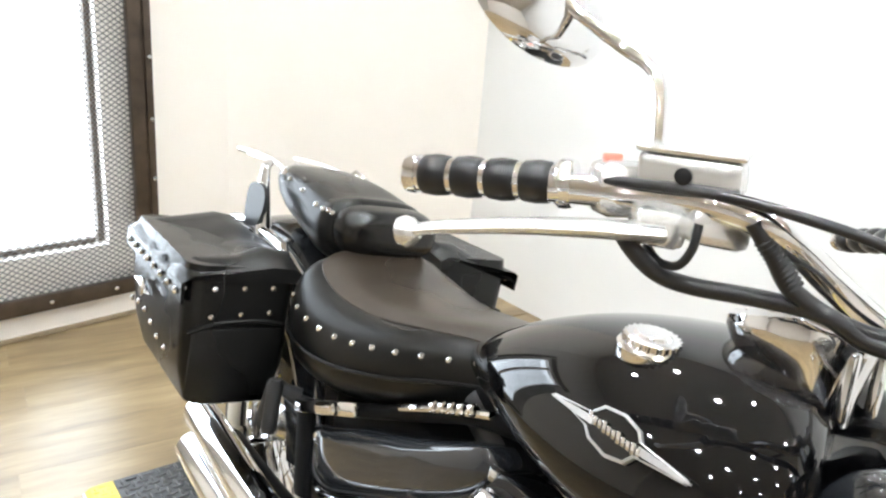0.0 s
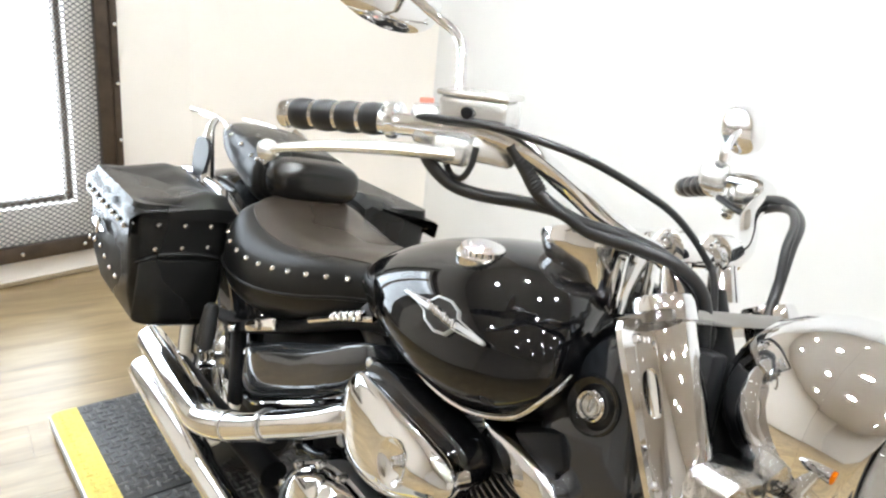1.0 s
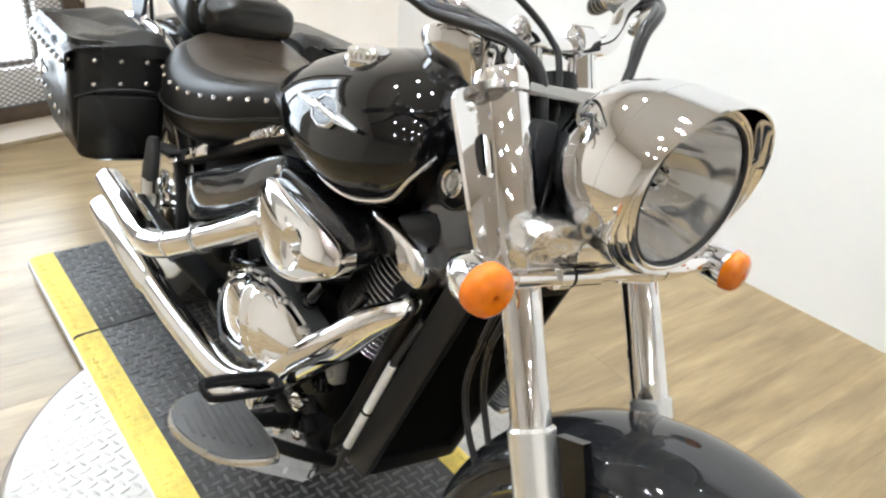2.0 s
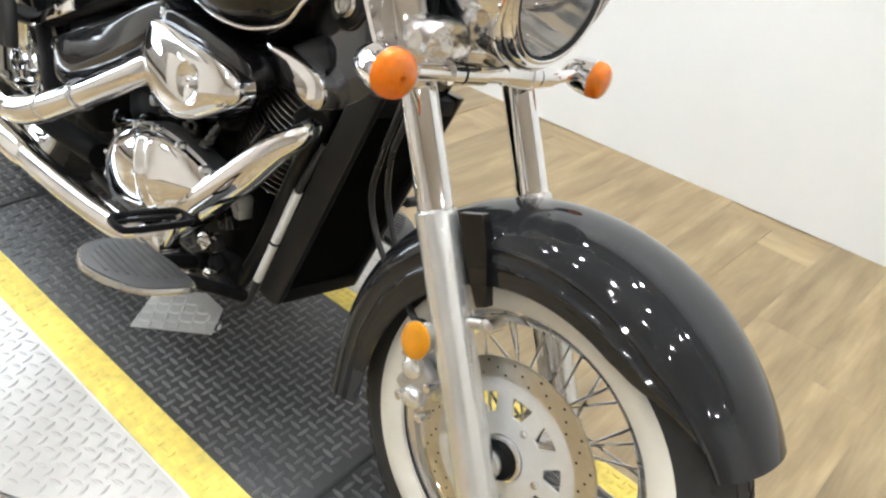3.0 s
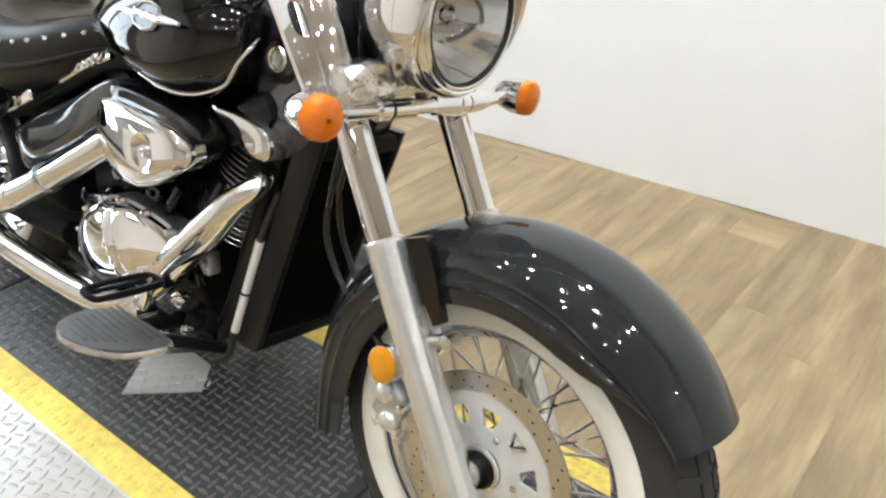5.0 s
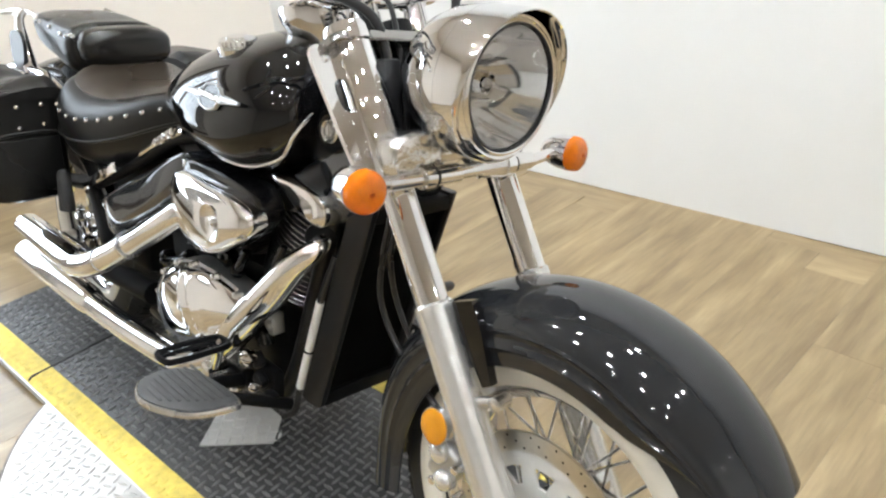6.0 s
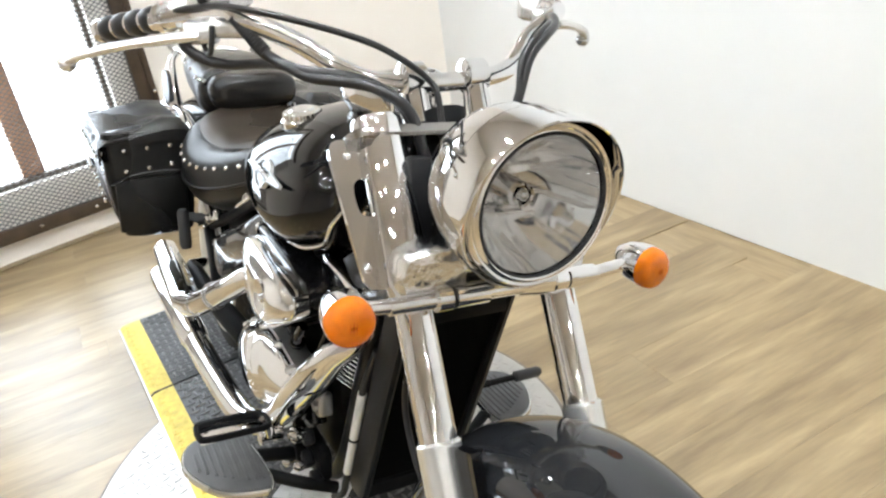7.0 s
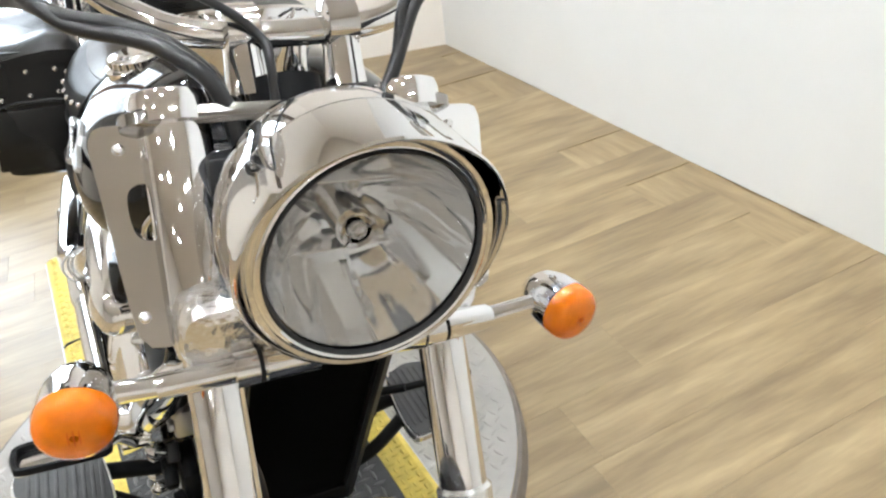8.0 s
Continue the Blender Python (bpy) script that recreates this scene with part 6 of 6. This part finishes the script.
        part("sight_glass", bm, PLASTIC, mc)
    bm = B()
    pv = Vector((-0.492, s * 0.268, 1.045))
    box(bm, pv, (0.042, 0.03, 0.03), 0.008, Matrix.Rotation(radians(-s * 60), 4, "Z"))
    box(bm, pv + Vector((0.03, -s * 0.03, 0.008)), (0.05, 0.03, 0.028), 0.008, Matrix.Rotation(radians(-s * 60), 4, "Z"))
    lv = part("lever_mount", bm, SILVER, bike, "cast lever mount")
    bm = B()
    tube(bm, [pv + Vector((0.006, s * 0.004, -0.004)), pv + Vector((-0.01, s * 0.045, -0.008)), pv + Vector((-0.045, s * 0.095, -0.018)), pv + Vector((-0.085, s * 0.135, -0.032)), pv + Vector((-0.108, s * 0.15, -0.042))], [0.011, 0.010, 0.0085, 0.007, 0.006], 14, flat=(1.3, 0.75))
    lever = part("brake_lever" if s < 0 else "clutch_lever", bm, SILVER, lv, "silver hand lever")
    bm = B()
    lathe(bm, pv + Vector((-0.108, s * 0.15, -0.042)), (-0.6, s * 0.5, -0.2), [(-0.010, 0.006), (-0.006, 0.0105), (0.0, 0.0125), (0.007, 0.010), (0.010, 0.003)], 16)
    part("lever_ball", bm, SILVER, lv)
    # mirror: stem, arm, head
    mb = Vector((-0.520, s * 0.25, 1.092))
    bm = B()
    tube(bm, [mb, mb + Vector((0.0, 0, 0.012))], 0.0115, 14, smooth=False)
    if s < 0:
        stem = [mb, mb + Vector((-0.004, 0, 0.024)), mb + Vector((-0.010, -0.001, 0.055)), mb + Vector((-0.022, -0.004, 0.074)), mb + Vector((-0.05, -0.014, 0.088)), mb + Vector((-0.082, -0.03, 0.106)), mb + Vector((-0.103, -0.039, 0.120))]
        mc0, ax, rx, ry = mb + Vector((-0.122, -0.042, 0.112)), Vector((0.75, 0.1, 0.38)), 0.085, 0.052
    else:
        stem = [mb, mb + Vector((-0.004, 0.01, 0.02)), mb + Vector((-0.010, 0.03, 0.04)), mb + Vector((-0.018, 0.05, 0.05))]
        mc0, ax, rx, ry = mb + Vector((-0.03, 0.085, 0.055)), Vector((0.9, -0.25, 0.15)), 0.045, 0.04
    tube(bm, stem, 0.0056, 12)
    mr = part("mirror", bm, CHROME, bike, "chrome stalk mirror")
    bm = B()
    dd = ax.normalized()
    lathe(bm, mc0, dd, [(0.026, 0.06), (0.024, 0.4), (0.016, 0.75), (0.006, 0.95), (-0.004, 1.0), (-0.006, 0.93)], 36, sx=rx, sy=ry)
    part("mirror_head", bm, CHROME, mr, "oval chrome mirror shell")
    bm = B()
    lathe(bm, mc0, dd, [(-0.0045, 0.93), (-0.0055, 0.90)], 36, sx=rx, sy=ry)
    part("mirror_glass", bm, MIRROR, mr)

# ---- cables
CAB = {
    "throttle_cable": ([(-0.535, -0.290, 1.070), (-0.507, -0.278, 1.074), (-0.448, -0.254, 1.079), (-0.396, -0.236, 1.077), (-0.351, -0.208, 1.070), (-0.336, -0.14, 1.050), (-0.325, -0.09, 1.029), (-0.317, -0.04, 0.993), (-0.300, -0.032, 0.96), (-0.272, -0.036, 0.84), (-0.245, -0.03, 0.74)], 0.0042),
    "clutch_hose": ([(-0.51, -0.292, 1.04), (-0.495, -0.285, 1.024), (-0.485, -0.265, 1.010), (-0.47, -0.24, 1.005), (-0.423, -0.213, 1.010), (-0.385, -0.198, 1.011), (-0.36, -0.175, 0.998), (-0.322, -0.135, 0.993), (-0.295, -0.112, 0.986), (-0.277, -0.083, 0.959), (-0.272, -0.068, 0.90), (-0.262, -0.062, 0.82), (-0.255, -0.06, 0.74)], 0.0072),
    "brake_line": ([(-0.428, -0.243, 1.066), (-0.416, -0.23, 1.046), (-0.404, -0.212, 1.022), (-0.372, -0.185, 1.006), (-0.336, -0.140, 1.000), (-0.306, -0.105, 0.985), (-0.289, -0.078, 0.95), (-0.268, -0.052, 0.85), (-0.250, -0.045, 0.74)], 0.0072),
    "switch_loop": ([(-0.505, -0.265, 1.040), (-0.500, -0.265, 1.028), (-0.486, -0.265, 1.019), (-0.468, -0.265, 1.021), (-0.459, -0.264, 1.036), (-0.459, -0.262, 1.055)], 0.0035),
}
for nm, (pts, r) in CAB.items():
    bm = B()
    tube(bm, pts, r, 12, 10)
    part(nm, bm, GRIP, bike, "black control cable")
drawn_by(None)
for k, (nm, r) in enumerate((("left_cable", 0.0075), ("left_wiring", 0.006))):
    bm = B()
    tube(bm, [(-0.66, 0.315 - 0.02 * k, 1.110), (-0.59, 0.265, 1.120 - 0.02 * k), (-0.525, 0.232, 1.134 - 0.012 * k), (-0.480, 0.205 - 0.012 * k, 1.124), (-0.448, 0.165 - 0.014 * k, 1.108), (-0.430, 0.128 - 0.012 * k, 1.078), (-0.415, 0.104, 1.020), (-0.400, 0.075, 0.960)], r, 12)
    part(nm, bm, GRIP, bike, "black control cable")
drawn_by(BODY)
bm = B()
P = [Vector(q) for q in ((-0.422, -0.236, 1.056), (-0.414, -0.226, 1.042), (-0.404, -0.212, 1.024))]
ax = (P[2] - P[0])
prof = []
for k in range(11):
    prof += [(ax.length * k / 11, 0.0070), (ax.length * (k + 0.5) / 11, 0.0086)]
lathe(bm, P[0], ax, prof, 14)
part("rubber_boot", bm, RUBBER, bike, "ribbed rubber boot")


# ---------------------------------------------------------------- saddlebags
def saddlebag(s, front=0.0, drop=0.0):
    bag = thing("saddlebag", "black leather saddlebag with chrome studs hung beside the seat", "saddlebag", BIKE.copy(), group="saddlebags")
    x0, x1 = -1.765, -1.38 + front
    secs = []
    # rings round the bag from bottom to top, in plan
    for z, xa, xb, ya, yb in ((0.515, x0 + 0.05, x1 - 0.02, 0.155, 0.285), (0.522, x0 + 0.035, x1 - 0.008, 0.145, 0.30), (0.58, x0 + 0.02, x1 - 0.002, 0.138, 0.318), (0.66, x0 + 0.008, x1, 0.138, 0.328), (0.74, x0, x1, 0.14, 0.333), (0.77, x0 + 0.004, x1 - 0.003, 0.145, 0.328)):
        o = []
        r = 0.03
        for cx, cy, a0 in ((xb - r, yb - r, 0), (xa + r, yb - r, 90), (xa + r, ya + r, 180), (xb - r, ya + r, 270)):
            for k in range(6):
                a = radians(a0 + 90 * k / 5)
                o.append(Vector((cx + r * math.cos(a), s * (cy + r * math.sin(a)), z)))
        secs.append(o)
    bm = B()
    skin(bm, secs)
    body = part("bag_body", bm, LEATHER, bag)
    # lid: overhanging flap with a sagging top
    bm = B()
    n = 22
    rows = []
    for i in range(n + 1):
        x = x0 - 0.006 + (x1 - x0 + 0.012) * i / n
        f = i / n
        sec = []
        edge = min(1.0, min(f, 1 - f) * 9)
        top = 0.788 + 0.006 * math.sin(f * 9) - 0.010 * math.sin(math.pi * f) + 0.002 * math.sin(23 * f)
        for y, z in ((0.138, 0.745), (0.136, 0.772), (0.15, top), (0.19, top + 0.008), (0.24, top - 0.004 + 0.004 * math.sin(14 * f)), (0.29, top - 0.006), (0.322, top - 0.010), (0.338, top - 0.028), (0.341, 0.74), (0.3385, 0.705), (0.334, 0.705), (0.334, 0.745)):
            zz = z if z <= 0.75 else 0.75 + (z - 0.75) * (0.55 + 0.45 * edge)
            sec.append(Vector((x, s * y * (1 + 0.04 * (drop > 0)), zz - (0.014 + drop) * max(0.0, y - 0.15) / 0.19 * (z > 0.75))))
        rows.append(sec)
    skin(bm, rows)
    lid = part("lid", bm, LEATHER, bag, "soft leather lid flap")
    # front pocket seam: padded lower panel
    bm = B()
    box(bm, (x1 + 0.002, s * 0.235, 0.60), (0.010, 0.155, 0.125), 0.005)
    part("front_panel", bm, LEATHER, bag)
    bm = B()
    tube(bm, [(x1 + 0.006, s * 0.15, 0.668), (x1 + 0.006, s * 0.20, 0.676), (x1 + 0.006, s * 0.27, 0.672), (x1 + 0.005, s * 0.32, 0.655)], 0.004, 8)
    part("seam", bm, LEATHER, bag)
    for k in range(3 if s < 0 else 0):
        stud(bag, (x1 + 0.003, s * (0.185 + 0.050 * k), 0.735 - 0.002 * k), (1, 0, 0))
        stud(bag, (x1 + 0.003, s * (0.185 + 0.050 * k), 0.690 - 0.004 * k), (1, 0, 0))
    stud(bag, (x1 - 0.010, s * 0.332, 0.728), (1, s, 0))
    for k in range(8):
        stud(bag, (x0 + 0.03 + 0.048 * k, s * 0.342, 0.722), (0, s, 0))
    for k in range(6):
        stud(bag, (x0 + 0.06 + 0.05 * k, s * 0.330, 0.61 + 0.01 * math.sin(k)), (0, s, 0))
    bm = B()
    plate(bm, [(-1.66, 0.668), (-1.60, 0.678), (-1.54, 0.668), (-1.60, 0.655)], s * 0.336, s * 0.343)
    box(bm, (-1.60, s * 0.343, 0.667), (0.022, 0.008, 0.034), 0.003)
    part("clasp", bm, CHROME, bag, "chrome clasp")
    return bag


drawn_by(Matrix.Translation((0.020, -0.006, -0.012)) @ BODY)
saddlebag(-1)
drawn_by(Matrix.Translation((-0.045, 0.025, 0.025)) @ BODY)
saddlebag(1, 0.035, 0.022)
drawn_by(None)

# power cable lying round the foot of the turntable
bm = B()
CZ = FLOOR_Z + 0.0072
tube(bm, [(-0.735, -0.632, CZ), (-0.64, -0.632, CZ), (-0.53, -0.578, CZ), (-0.467, -0.517, CZ), (-0.431, -0.445, CZ), (-0.421, -0.366, CZ)], 0.007, 10)
tagged(part("power_cable", bm, RUBBER), "black rubber power cable lying beside the turntable", "cable")


# ---------------------------------------------------------------- floor planks, near ones one by one
PW, PLN = 0.18, 1.22
plank = plank_mesh(PLN, PW)
rng = random.Random(4)
count = 0
for row in range(-26, 27):
    shift = rng.random() * PLN
    for col in range(-4, 5):
        c = PLANK_DIR @ Vector((col * PLN + shift, row * PW, 0)) + Vector((-1.0, 0.2, 0))
        if -4.9 < c.x < 2.6 and -2.3 < c.y < 1.75 and count < 300:
            ob = shared("plank", plank, floor, Matrix.Translation((c.x, c.y, FLOOR_Z)) @ PLANK_DIR)
            count += 1
